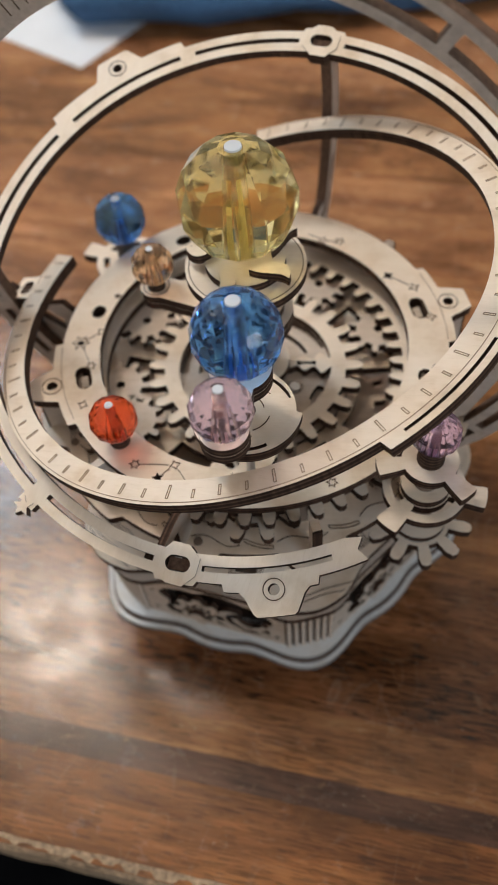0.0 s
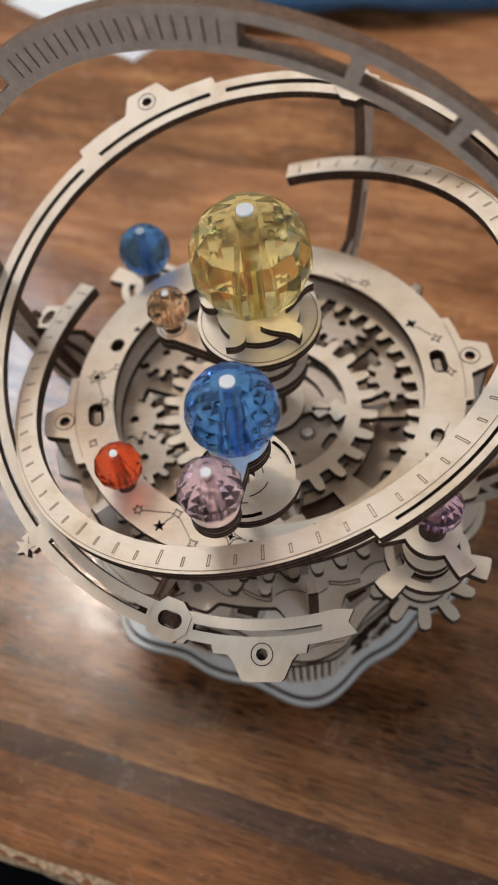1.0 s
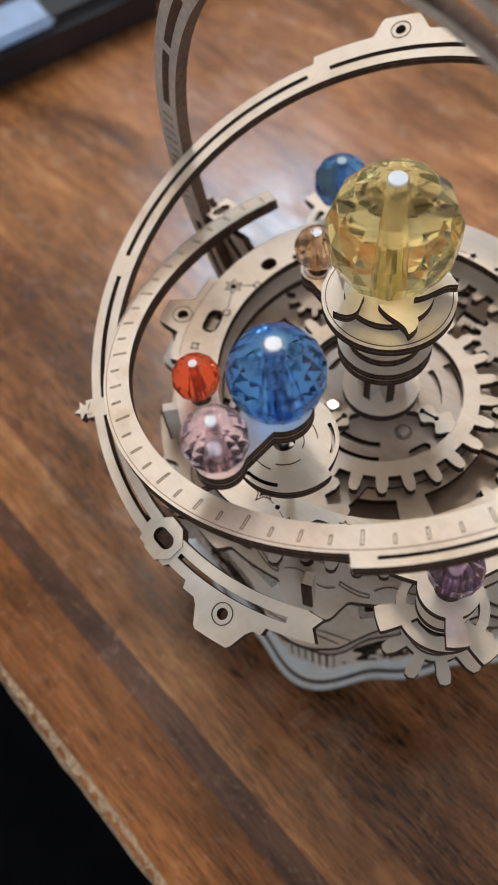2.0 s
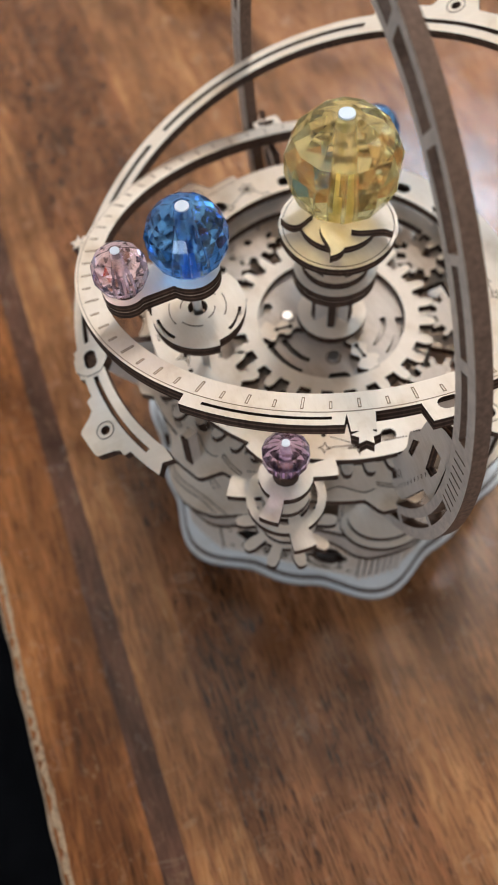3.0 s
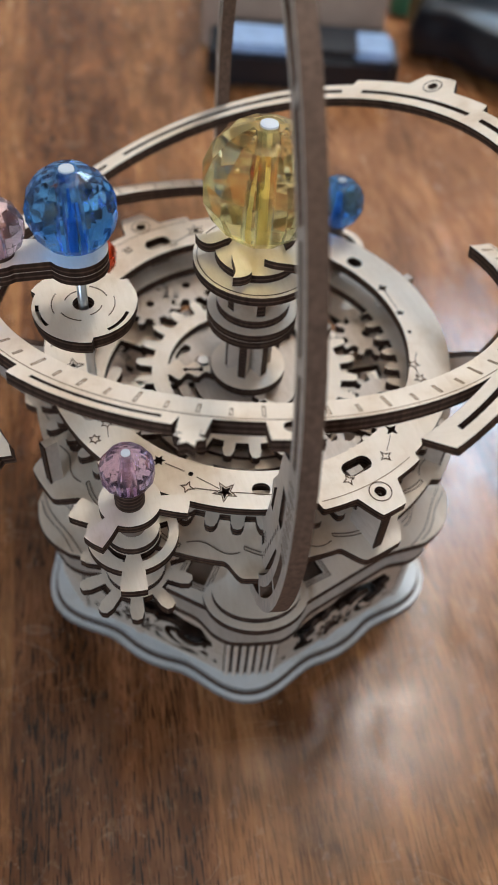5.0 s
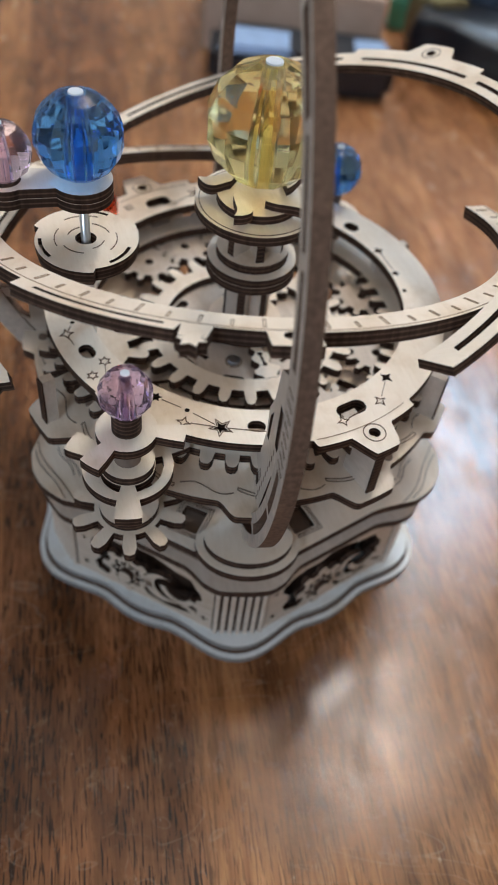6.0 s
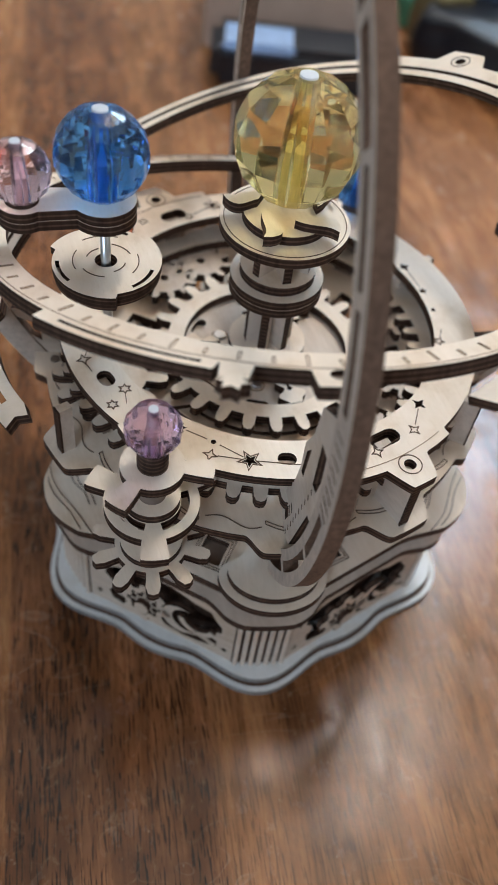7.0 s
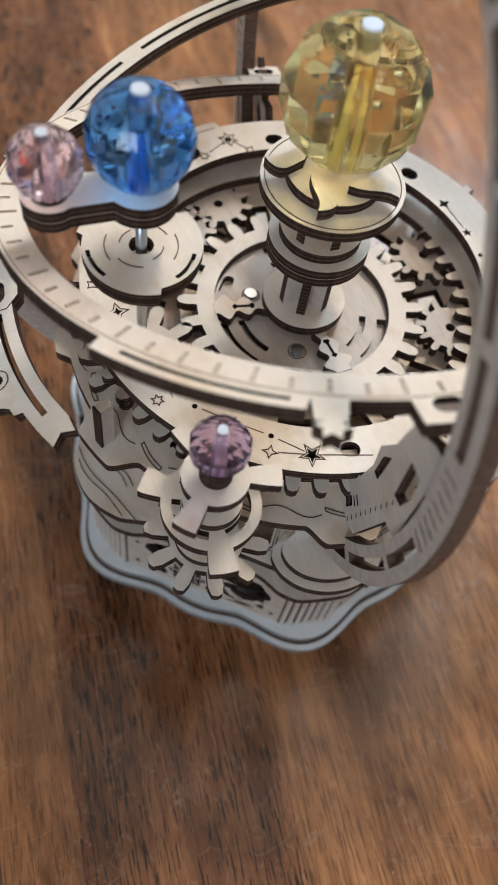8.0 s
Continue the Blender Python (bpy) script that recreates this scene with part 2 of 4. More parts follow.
def plate_mesh(name, loops, z, th):
    """A flat plate, th thick with its top at z, cut out by 2D loops (the outer one first, holes after)."""
    cu = bpy.data.curves.new(name, "CURVE")
    cu.dimensions, cu.fill_mode, cu.extrude = "2D", "BOTH", th / 2
    for loop in loops:
        s = cu.splines.new("POLY")
        s.points.add(len(loop) - 1)
        for q, (x, y) in zip(s.points, loop):
            q.co = (x, y, 0, 1)
        s.use_cyclic_u = True
    tmp = bpy.data.objects.new(name, cu)
    me = bpy.data.meshes.new_from_object(tmp)
    bpy.data.objects.remove(tmp)
    bpy.data.curves.remove(cu)
    me.name = name
    me.transform(Matrix.Translation((0, 0, z - th / 2)))
    me.materials.clear()
    weld = bmesh.new()
    weld.from_mesh(me)
    bmesh.ops.remove_doubles(weld, verts=weld.verts, dist=1e-6)
    bmesh.ops.recalc_face_normals(weld, faces=weld.faces)
    weld.to_mesh(me)
    weld.free()
    for p in me.polygons:
        p.use_smooth = False
        p.material_index = 0 if abs(p.normal.z) > 0.5 else 1
    return me


PLY = 0.0025


def plate(name, loops, z, parent, label="", th=PLY, mats=None, m=None):
    me = plate_mesh(name, loops, z, th)
    return part(name, me, mats or (BIRCH, EDGE), parent, label, m)


def bars(name, segs, z, parent, width=0.00022, m=None, mat=None, h=0.00012):
    """Thin burnt lines: each polyline one joined strip with mitred bends."""
    bm = bmesh.new()
    for line in segs:
        pts = [Vector(q) for q in line]
        ring = (pts[0] - pts[-1]).length < 1e-9
        if ring:
            pts = pts[:-1]
        n, rows = len(pts), []
        for i, p in enumerate(pts):
            dirs = []
            if ring or i > 0:
                dirs.append((p - pts[i - 1]).normalized())
            if ring or i < n - 1:
                dirs.append((pts[(i + 1) % n] - p).normalized())
            norms = [Vector((-d.y, d.x)) for d in dirs]
            m2 = sum(norms, Vector((0, 0)))
            m2 = m2.normalized() if m2.length > 1e-6 else norms[0]
            off = m2 * (width / 2 / max(0.4, m2.dot(norms[0])))
            rows.append([bm.verts.new((q.x, q.y, zz)) for q, zz in ((p + off, z - h), (p + off, z + h), (p - off, z + h), (p - off, z - h))])
        for a, b in zip(rows, rows[1:] + rows[:1] if ring else rows[1:]):
            for k in range(3):
                bm.faces.new((a[k], b[k], b[k + 1], a[k + 1]))
    bmesh.ops.recalc_face_normals(bm, faces=bm.faces)
    return part(name, bm, mat or BURN, parent, "dark laser-engraved lines", m)


def close(line):
    return list(line) + [line[0]]


def cyl(bm, r0, r1, z0, z1, n=32, c=(0, 0), caps=True):
    a = [bm.verts.new((c[0] + r0 * math.cos(2 * math.pi * i / n), c[1] + r0 * math.sin(2 * math.pi * i / n), z0)) for i in range(n)]
    b = [bm.verts.new((c[0] + r1 * math.cos(2 * math.pi * i / n), c[1] + r1 * math.sin(2 * math.pi * i / n), z1)) for i in range(n)]
    for i in range(n):
        bm.faces.new((a[i], a[(i + 1) % n], b[(i + 1) % n], b[i])).smooth = True
    if caps:
        bm.faces.new(b)
        bm.faces.new(a[::-1])
    return bm


def tube(name, r, z0, z1, mat, parent, c=(0, 0), label="", n=24):
    return part(name, cyl(bmesh.new(), r, r, z0, z1, n, c), mat, parent, label)


def box(bm, m, sx, sy, sz):
    bmesh.ops.create_cube(bm, size=1.0, matrix=m @ Matrix.Diagonal((sx, sy, sz, 1)))
    return bm


# ---------------------------------------------------------------- table, floor and room
GRAIN = -9.5
table = tagged(new("table"), "polished brown wooden plank table with a worn pale front edge", "table")
tm = pose(0, 0, 0, 0, 0, GRAIN)
EDGE_V = -0.1246
PLANKS = [(EDGE_V, -0.0980, TABLE_ORANGE), (-0.0980, -0.0897, TABLE_DARK), (-0.0897, -0.0714, TABLE_GOLD), (-0.0714, -0.0193, TABLE_BROWN), (-0.0193, 0.060, TABLE_GOLD), (0.060, 0.105, TABLE_FAR_SHEEN),
          (0.105, 0.172, TABLE_FAR_SHEEN), (0.172, 0.243, TABLE_GOLD), (0.243, 0.335, TABLE_FAR_SHEEN), (0.335, 0.43, TABLE_GOLD), (0.43, 0.56, TABLE_FAR_SHEEN)]
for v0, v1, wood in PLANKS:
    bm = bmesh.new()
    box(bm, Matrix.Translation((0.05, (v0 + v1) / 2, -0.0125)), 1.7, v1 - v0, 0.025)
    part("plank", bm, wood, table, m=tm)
# worn, splintered front edge: an uneven pale strip
random.seed(7)
bm = bmesh.new()
rows = []
for i in range(420):
    u = -0.40 + i * 0.0022
    k = 0.0026 + 0.0008 * noise.noise((u * 30, 1.3, 0)) + 0.0006 * noise.noise((u * 220, 4.1, 0))
    out = EDGE_V - 0.0012 - 0.0006 * noise.noise((u * 90, 8.0, 0))
    rows.append([bm.verts.new(q) for q in ((u, EDGE_V + max(k, 0.0006), 0.00015), (u, EDGE_V + 0.0002, 0.0001 - 0.0003 * random.random()), (u, out, -0.0015 - 0.0006 * random.random()), (u, out - 0.0004 * random.random(), -0.010), (u, out, -0.0235))])
for a, b in zip(rows, rows[1:]):
    for j in range(4):
        bm.faces.new((a[j], a[j + 1], b[j + 1], b[j]))
RAW = make_plain("raw_worn_wood", (0.34, 0.235, 0.15), 0.85, 0, 0.55, 650)
part("worn_edge", bm, RAW, table, "pale splintered worn edge", tm)

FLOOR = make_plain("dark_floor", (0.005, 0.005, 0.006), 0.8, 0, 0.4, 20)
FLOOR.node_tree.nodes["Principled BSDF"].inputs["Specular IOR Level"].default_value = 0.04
WALL = make_plain("wall_paint", (0.84, 0.81, 0.77), 0.8, 0, 0.05, 4)
CEIL = make_plain("ceiling_paint", (0.50, 0.47, 0.43), 0.85, 0, 0.04, 4)
bm = bmesh.new()
box(bm, Matrix.Translation((0, 0, -0.80)), 7, 7, 0.1)
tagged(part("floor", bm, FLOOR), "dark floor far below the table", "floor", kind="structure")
rm = pose(0, 0, 0, 0, 0, WIN_AZ)      # local x points to the window wall


def slab(name, x0, x1, y0, y1, z0, z1, mat, label, cat):
    bm = bmesh.new()
    box(bm, Matrix.Translation(((x0 + x1) / 2, (y0 + y1) / 2, (z0 + z1) / 2)), x1 - x0, y1 - y0, z1 - z0)
    return tagged(part(name, bm, mat, None, label, rm), "", cat, kind="structure")


X0, X1, Y0, Y1, Z0, Z1 = -2.4, 1.02, -1.9, 1.9, -0.75, 1.68
bm = bmesh.new()
for y0, y1, z0, z1 in ((Y0, -0.17, Z0, Z1), (0.17, Y1, Z0, Z1), (-0.17, 0.17, Z0, 0.79), (-0.17, 0.17, 1.29, Z1)):
    box(bm, Matrix.Translation((X1 + 0.06, (y0 + y1) / 2, (z0 + z1) / 2)), 0.12, y1 - y0, z1 - z0)
tagged(part("wall_north", bm, WALL, None, "plain beige painted wall with a small window", rm), "", "wall", kind="structure")
bm = bmesh.new()
for y0, y1, z0, z1 in ((Y0, -0.50, Z0, Z1), (0.50, Y1, Z0, Z1), (-0.50, 0.50, Z0, 0.64), (-0.50, 0.50, 1.56, Z1)):
    box(bm, Matrix.Translation((X0 - 0.06, (y0 + y1) / 2, (z0 + z1) / 2)), 0.12, y1 - y0, z1 - z0)
tagged(part("wall_south", bm, WALL, None, "plain beige painted wall with a window opening", rm), "", "wall", kind="structure")
slab("wall_east", X0, X1, Y0 - 0.12, Y0, Z0, Z1, WALL, "plain beige painted wall", "wall")
slab("wall_west", X0, X1, Y1, Y1 + 0.12, Z0, Z1, WALL, "plain beige painted wall", "wall")
slab("ceiling", X0, X1 + 0.12, Y0, Y1, Z1, Z1 + 0.1, CEIL, "plain grey painted ceiling", "ceiling")

# ---------------------------------------------------------------- the orrery
PHI = -14.0          # azimuth of the meridian ring and of one hexagon corner
CEN = 0.1045         # height of the rings' common centre
orrery = tagged(new("orrery"), "laser-cut birch plywood mechanical orrery with coloured faceted beads", "model orrery")
THIN = 0.0018


def corner(a):
    return (a - PHI + 30) % 60 - 30


def lobed(r0, k6, k12):
    return lambda a: r0 + k6 * math.cos(radians(6 * corner(a))) + k12 * math.cos(radians(12 * corner(a)))


def bumped(base, bumps, soft=False):
    """An outline of radius base with trapezoid lugs: (angle, half width at the foot, half width at the top, radius)."""
    def f(a):
        r = base(a) if callable(base) else base
        for at, w0, w1, top in bumps:
            d = abs((a - at + 180) % 360 - 180)
            if d < w0:
                k = 1.0 if d <= w1 else (w0 - d) / (w0 - w1)
                r = max(r, r + (top - r) * (smooth(k) if soft else k))
        return r
    return f


def arc_line(r, a0, a1, n=10):
    return [pt(r, a0 + (a1 - a0) * i / n) for i in range(n + 1)]


def standing(az, d):
    """Local x runs along the tangent, y up, z outwards, at distance d from the axis."""
    a = radians(az)
    return Matrix(((-math.sin(a), 0, math.cos(a), d * math.cos(a)), (math.cos(a), 0, math.sin(a), d * math.sin(a)), (0, 1, 0, 0), (0, 0, 0, 1)))


def radial(az):
    """Local x runs outwards from the axis, y up."""
    return Matrix.Rotation(radians(az), 4, "Z") @ Matrix.Rotation(radians(90), 4, "X")


def shifted(loop, dx, dy):
    return [(x + dx, y + dy) for x, y in loop]


# -- base
# Base ply tinted bluish: cool window light is put into its colour.
BASE_MATS = (make_birch("base_ply_cool_lit", (0.80, 0.82, 0.85), (0.74, 0.76, 0.78)), make_plain("base_edge", (0.22, 0.20, 0.19), 0.7))
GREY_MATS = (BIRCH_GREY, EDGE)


def smooth(x):
    x = min(1.0, max(0.0, x))
    return x * x * (3 - 2 * x)


def base_line(grow):
    def f(a):
        d = abs(corner(a))
        return 0.0576 + grow + 0.0034 * (1 + math.cos(math.pi * min(d, 20.5) / 20.5)) + 0.0006 * smooth((d - 19) / 10)
    return f


def hexed(apothem, most):
    return lambda a: min(apothem / math.cos(radians(30 - abs(corner(a)))), most)


def deck_line(a):
    """A hexagon with a round bulge at each corner but the two that carry the upright ring."""
    plain = abs((a - PHI + 90) % 180 - 90) < 30
    return hexed(0.0540, 0.0590 if plain else 0.0578)(a) + (0.0 if plain else 0.0054 * smooth((21 - abs(corner(a))) / 21))


def cornice_line(a):
    return hexed(0.0534, 0.0565)(a) + 0.0045 * smooth((17 - abs(corner(a))) / 12)


plate("base_plate", [polar(base_line(0.0007))], 0.0022, orrery, "lobed bottom plate in ply tinted with cool window light", 0.0022, BASE_MATS)
plate("base_plate", [polar(base_line(-0.0017))], 0.0048, orrery, "lobed bottom plate in ply tinted with cool window light", 0.0022, BASE_MATS)
# Dark rim on the lower plate draws the upper plate's shadow line.
plate("base_shadow_line", [polar(base_line(-0.0009))], 0.0026, orrery, "dark rim drawn as the shadow line between the bottom plates", 0.0006, (EDGE, EDGE))
# Added dark core: the shade behind the fretwork is in its colour.
tube("base_shade_core", 0.0490, 0.0048, 0.0296, EDGE, orrery, label="dark core for the shade inside the hollow base", n=48)
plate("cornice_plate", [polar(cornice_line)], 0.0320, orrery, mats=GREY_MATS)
# Skirt set back and coloured dark to stand for a shadow gap.
plate("cornice_skirt", [polar(hexed(0.0505, 0.0555))], 0.0391, orrery, "recessed layer darkened as a shadow gap under the deck", 0.0072, (DARKWOOD, DARKWOOD))

flute = None
for k in range(6):
    az = PHI + 60 * k
    column = part("column", plate_mesh("column", [band(0.0500, 0.0578, -7.4, 7.4)], 0.0296, 0.0248), (EDGE, EDGE), orrery, "fluted corner column of pale slats", pose(0, 0, 0, 0, 0, az))
    for j in range(7):
        a = (j - 3) * 2.12
        if flute is None:
            bm = bmesh.new()
            box(bm, Matrix.Translation((0, 0, 0.0172)), 0.0014, 0.00132, 0.0248)
            bmesh.ops.bevel(bm, geom=[e for e in bm.edges if abs(e.verts[0].co.z - e.verts[1].co.z) > 0.01], offset=0.0003, segments=1, affect="EDGES")
            flute = part("slat", bm, BIRCH_GREY, column, "", pose(*pt(0.0580, a), 0, 0, 0, a)).data
        else:
            part("slat", flute, BIRCH_GREY, column, "", pose(*pt(0.0580, a), 0, 0, 0, a))

# fretwork panels between the columns
W, H = 0.0446, 0.0222


def crescent(r, cut, c, rot):
    out = [(r * math.cos(t), r * math.sin(t)) for t in (radians(40 + 280 * i / 20) for i in range(21))]
    x1, y1 = out[-1]
    inner = [(0.38 * r + cut * math.cos(t), cut * math.sin(t)) for t in (radians(300 - 240 * i / 16) for i in range(17))]
    cs, sn = math.cos(radians(rot)), math.sin(radians(rot))
    return [(c[0] + x * cs - y * sn, c[1] + x * sn + y * cs) for x, y in out + inner]


def wavy_hole(x0, x1, y0, y1, seed):
    n = 26
    out = []
    for i in range(n):
        a = 2 * math.pi * i / n
        k = 1 + 0.13 * math.sin(5 * a + seed) + 0.07 * math.sin(9 * a + 2 * seed)
        cx, cy = math.cos(a), math.sin(a)
        q = max(abs(cx), abs(cy)) ** 0.55
        out.append(((x0 + x1) / 2 + (x1 - x0) / 2 * cx / q * min(k, 1.05), (y0 + y1) / 2 + (y1 - y0) / 2 * cy / q * min(k, 1.05)))
    return out


fret_data = {}
# Panel ply darkened mostly for the shade on its sides, partly by smoke.
FRETWOOD = make_birch("shaded_smoked_ply", (0.60, 0.50, 0.42), (0.46, 0.37, 0.30))
for k in range(6):
    az = PHI + 30 + 60 * k
    fm = standing(az, 0.0532) @ Matrix.Translation((0, 0.0048, 0)) @ Matrix.Diagonal((1, 1.117, 1, 1))
    frame_loops = [[(-W / 2, 0), (W / 2, 0), (W / 2, H), (-W / 2, H)], wavy_hole(-0.0166, 0.0176, 0.0018, H - 0.0012, 0.4),
                   star(4, 0.0012, 0.0005, (-0.0192, 0.0040)), star(4, 0.0012, 0.0005, (0.0196, 0.0040)), star(4, 0.0011, 0.0004, (-0.0192, 0.0150))]
    pieces = (("fret_panel", frame_loops, 0.0, 0.0018, "fretwork panel with gear, moon and scroll cut-outs"),
              ("rosette", [gear(8, 0.0062, 0.0082, 0.6, (-0.0045, 0.0098)), gear(8, 0.0042, 0.0052, 0.5, (-0.0045, 0.0098))], 0.0012, 0.0016, ""),
              ("rosette_hub", [gear(8, 0.0026, 0.0046, 0.34, (-0.0045, 0.0098))], 0.0010, 0.0014, ""),
              ("rosette_boss", [circle(0.0021, (-0.0045, 0.0098), 20)], 0.0028, 0.0024, "round boss"),
              ("crescent", [crescent(0.0056, 0.0044, (0.0065, 0.0105), 20)], 0.0012, 0.0016, ""),
              ("scroll", [band(0.0040, 0.0058, 190, 340, 10)], 0.0010, 0.0016, ""),
              ("scroll_tail", [[(0.0085, 0.0050), (0.0120, 0.0062), (0.0172, 0.0048), (0.0172, 0.0066), (0.0120, 0.0082), (0.0090, 0.0066)]], 0.0009, 0.0015, ""))
    panel = None
    for name, loops, z, th, lab in pieces:
        if name == "scroll":
            loops = [shifted(l, 0.0115, 0.0125) for l in loops]
        if name not in fret_data:
            fret_data[name] = plate_mesh(name, loops, z, th)
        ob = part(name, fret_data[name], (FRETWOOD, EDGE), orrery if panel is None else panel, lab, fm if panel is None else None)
        panel = panel or ob

# -- deck with square windows, corner lobes
deck_holes = []
for k in range(6):
    az = PHI + 30 + 60 * k
    for s in (-1, 1):
        deck_holes.append(box2(0.0075, 0.0062, pt(0.0468, az + s * 12.5), az + s * 4))
deck = plate("deck_plate", [polar(deck_line)] + deck_holes, 0.0415, orrery, "plate with square windows and lobed corners")
# Dark disc added close under the square windows to paint their shade.
tube("window_shade_disc", 0.050, 0.0393, 0.0395, DARKWOOD, orrery, n=48)
seg = []
for k in range(6):
    az = PHI + 30 + 60 * k
    for s in (-1, 1):
        c = pt(0.0468, az + s * 12.5)
        seg += [close(box2(0.0088, 0.0075, c, az + s * 4)), close(box2(0.0102, 0.0088, c, az + s * 4))]
for k in (1, 2, 4, 5):
    az = PHI + 60 * k
    for r, a0, a1 in ((0.0600, -9, 9), (0.0586, -12, 12), (0.0540, -8, 4), (0.0528, -7, 5)):
        seg.append([pt(r + 0.0005 * math.sin(i * 0.5), az + a0 + (a1 - a0) * i / 14) for i in range(15)])
tagged(bars("deck_engraving", seg, 0.0415, deck), kind="stuff")
lobe_low = [(0.0104 * math.cos(t), 0.0134 * math.sin(t)) for t in (radians(-90 + 180 * i / 24) for i in range(25))] + [(-0.002, -0.0128 * -1), (-0.005, 0.0090), (-0.014, 0.0050), (-0.014, -0.0050), (-0.005, -0.0090), (-0.002, -0.0128)]
lobe_top = [(x * 0.80, y * 0.84) for x, y in lobe_low]
for k in (0, 3):
    cm = pose(*pt(0.0531, PHI + 60 * k), 0, 0, 0, PHI + 60 * k)
    plate("corner_lobe", [lobe_low], 0.0439, orrery, m=cm)
    plate("corner_lobe", [lobe_top], 0.0463, orrery, m=cm)

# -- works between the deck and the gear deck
# Dark drum added; its colour holds the deep shade between the decks.
tube("works_shade_core", 0.026, 0.0415, 0.0600, EDGE, orrery, n=40)
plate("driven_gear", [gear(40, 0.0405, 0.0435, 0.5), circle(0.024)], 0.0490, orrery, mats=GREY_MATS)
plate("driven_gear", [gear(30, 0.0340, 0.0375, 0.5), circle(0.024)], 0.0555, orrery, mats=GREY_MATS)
for az in (-134, 106, 46):
    bm = bmesh.new()
    box(bm, pose(*pt(0.0505, az), 0.0707, 0, 0, az), 0.0110, 0.0022, 0.0151)
    post = part("post", bm, (BIRCH_GREY,), orrery, "upright plywood post between the plates")
    bm = bmesh.new()
    box(bm, pose(*pt(0.05615, az), 0.0707, 0, 0, az), 0.0004, 0.0024, 0.0149)
    part("burnt_edge", bm, EDGE, post)

# -- gear deck
P2 = 0.0642
DECK_WINDOWS = ((168, 206), (229, 271), (283, 312), (326, 366), (14, 46), (54, 86), (96, 124), (134, 158))
deck2_holes = [circle(0.0115)]
for a, b in DECK_WINDOWS:
    deck2_holes.append(band(0.0292, 0.0385, a, b, 3))
deck2_holes += [circle(0.0013, pt(0.0475, a), 16) for a in (230, 262, 300, 40, 100, 150)]
deck2 = plate("gear_deck", [polar(bumped(0.0560, [(-14, 9.5, 4.5, 0.0602), (14.5, 9.5, 4.5, 0.0614), (197, 9.5, 4.5, 0.0614), (-72.5, 9.5, 4.5, 0.0614), (-134, 9, 6, 0.0588), (166, 8, 5, 0.0600), (-104, 8, 5, 0.0590), (76, 8, 5, 0.0590), (46, 7, 5, 0.0580), (106, 7, 5, 0.0580)], True), 0.5)] + deck2_holes, P2, orrery, "plate with lugs and engraved curls below the star ring")
seg = []
for k in range(15):
    a = 5.5 + k * 24
    for r0, r1 in ((0.0516, 0.0537), (0.0525, 0.0546)):
        seg.append([pt(r0 + (r1 - r0) * math.sin(i * math.pi / 20), a + i * 0.78) for i in range(11)])
    seg += [[pt(0.0516, a), pt(0.0525, a)], [pt(0.0537, a + 7.8), pt(0.0546, a + 7.8)]]
    seg.append([pt(0.0529 - 0.0011 * math.sin(i * 0.42), a + 9 + i) for i in range(15)])
tagged(bars("deck_engraving", seg, P2, deck2), kind="stuff")
for a in (257, 205, 317, 25, 80, 140):
    part("stud", cyl(bmesh.new(), 0.0012, 0.0011, P2, P2 + 0.0005, 16, pt(0.0539, a)), DARKWOOD, deck2, "dark round stud")
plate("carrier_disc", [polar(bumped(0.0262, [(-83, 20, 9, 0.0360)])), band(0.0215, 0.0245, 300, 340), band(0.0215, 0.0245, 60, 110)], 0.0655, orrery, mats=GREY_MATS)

P1 = 0.0805
half_toothed = []
for i, q in enumerate(gear(44, 0.0408, 0.0372, 0.5)):
    a = math.degrees(math.atan2(q[1], q[0]))
    half_toothed.append(q if -20 < a < 105 else pt(0.0412, a))
# -- toothed ring under the star ring, teeth outside and inside
plate("toothed_ring", [gear(52, 0.0484, 0.0522, 0.58), half_toothed], 0.0722, orrery, "ring gear with outer and inner teeth")
# Thin dark backing added so that the cut stars look deep and shaded.
plate("star_hole_shade", [circle(0.0508, n=120), circle(0.0424, n=120)], P1 - PLY - 0.0001, orrery, "dark backing added for the shade in the star holes", 0.0004, (EDGE, EDGE))
for az in (14.5, 197, -71.7):
    bm = bmesh.new()
    inner = 0.0560 if az < 0 else 0.0499
    box(bm, pose(*pt((inner + 0.0591) / 2, az - 0.8), 0.0706, 0, 0, az), 0.0591 - inner, 0.0022, 0.0152)
    brace = part("lug_brace", bm, BIRCH_GREY, orrery, "short upright brace under a lug")
    bm = bmesh.new()
    box(bm, pose(*pt(0.05930, az - 0.8), 0.0706, 0, 0, az), 0.0005, 0.0024, 0.0150)
    part("burnt_edge", bm, EDGE, brace)
for az in (-45, -75, -105, 100, 130, 60, -165):
    bm = bmesh.new()
    box(bm, pose(*pt(0.0475, az), 0.0706, 0, 0, az + 90), 0.0060, THIN, 0.0152)
    part("lug_brace", bm, (DARKWOOD,), orrery, "short upright brace between the plates")

# -- idler gears half hidden under the star ring
for r, a, n in ((0.0372, 152, 12), (0.0380, 190, 11), (0.0372, -150, 11), (0.0374, 22, 11), (0.0366, 61, 12), (0.0376, 98, 11)):
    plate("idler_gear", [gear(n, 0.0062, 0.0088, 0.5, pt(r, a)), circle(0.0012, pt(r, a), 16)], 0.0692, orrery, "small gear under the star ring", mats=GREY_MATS)
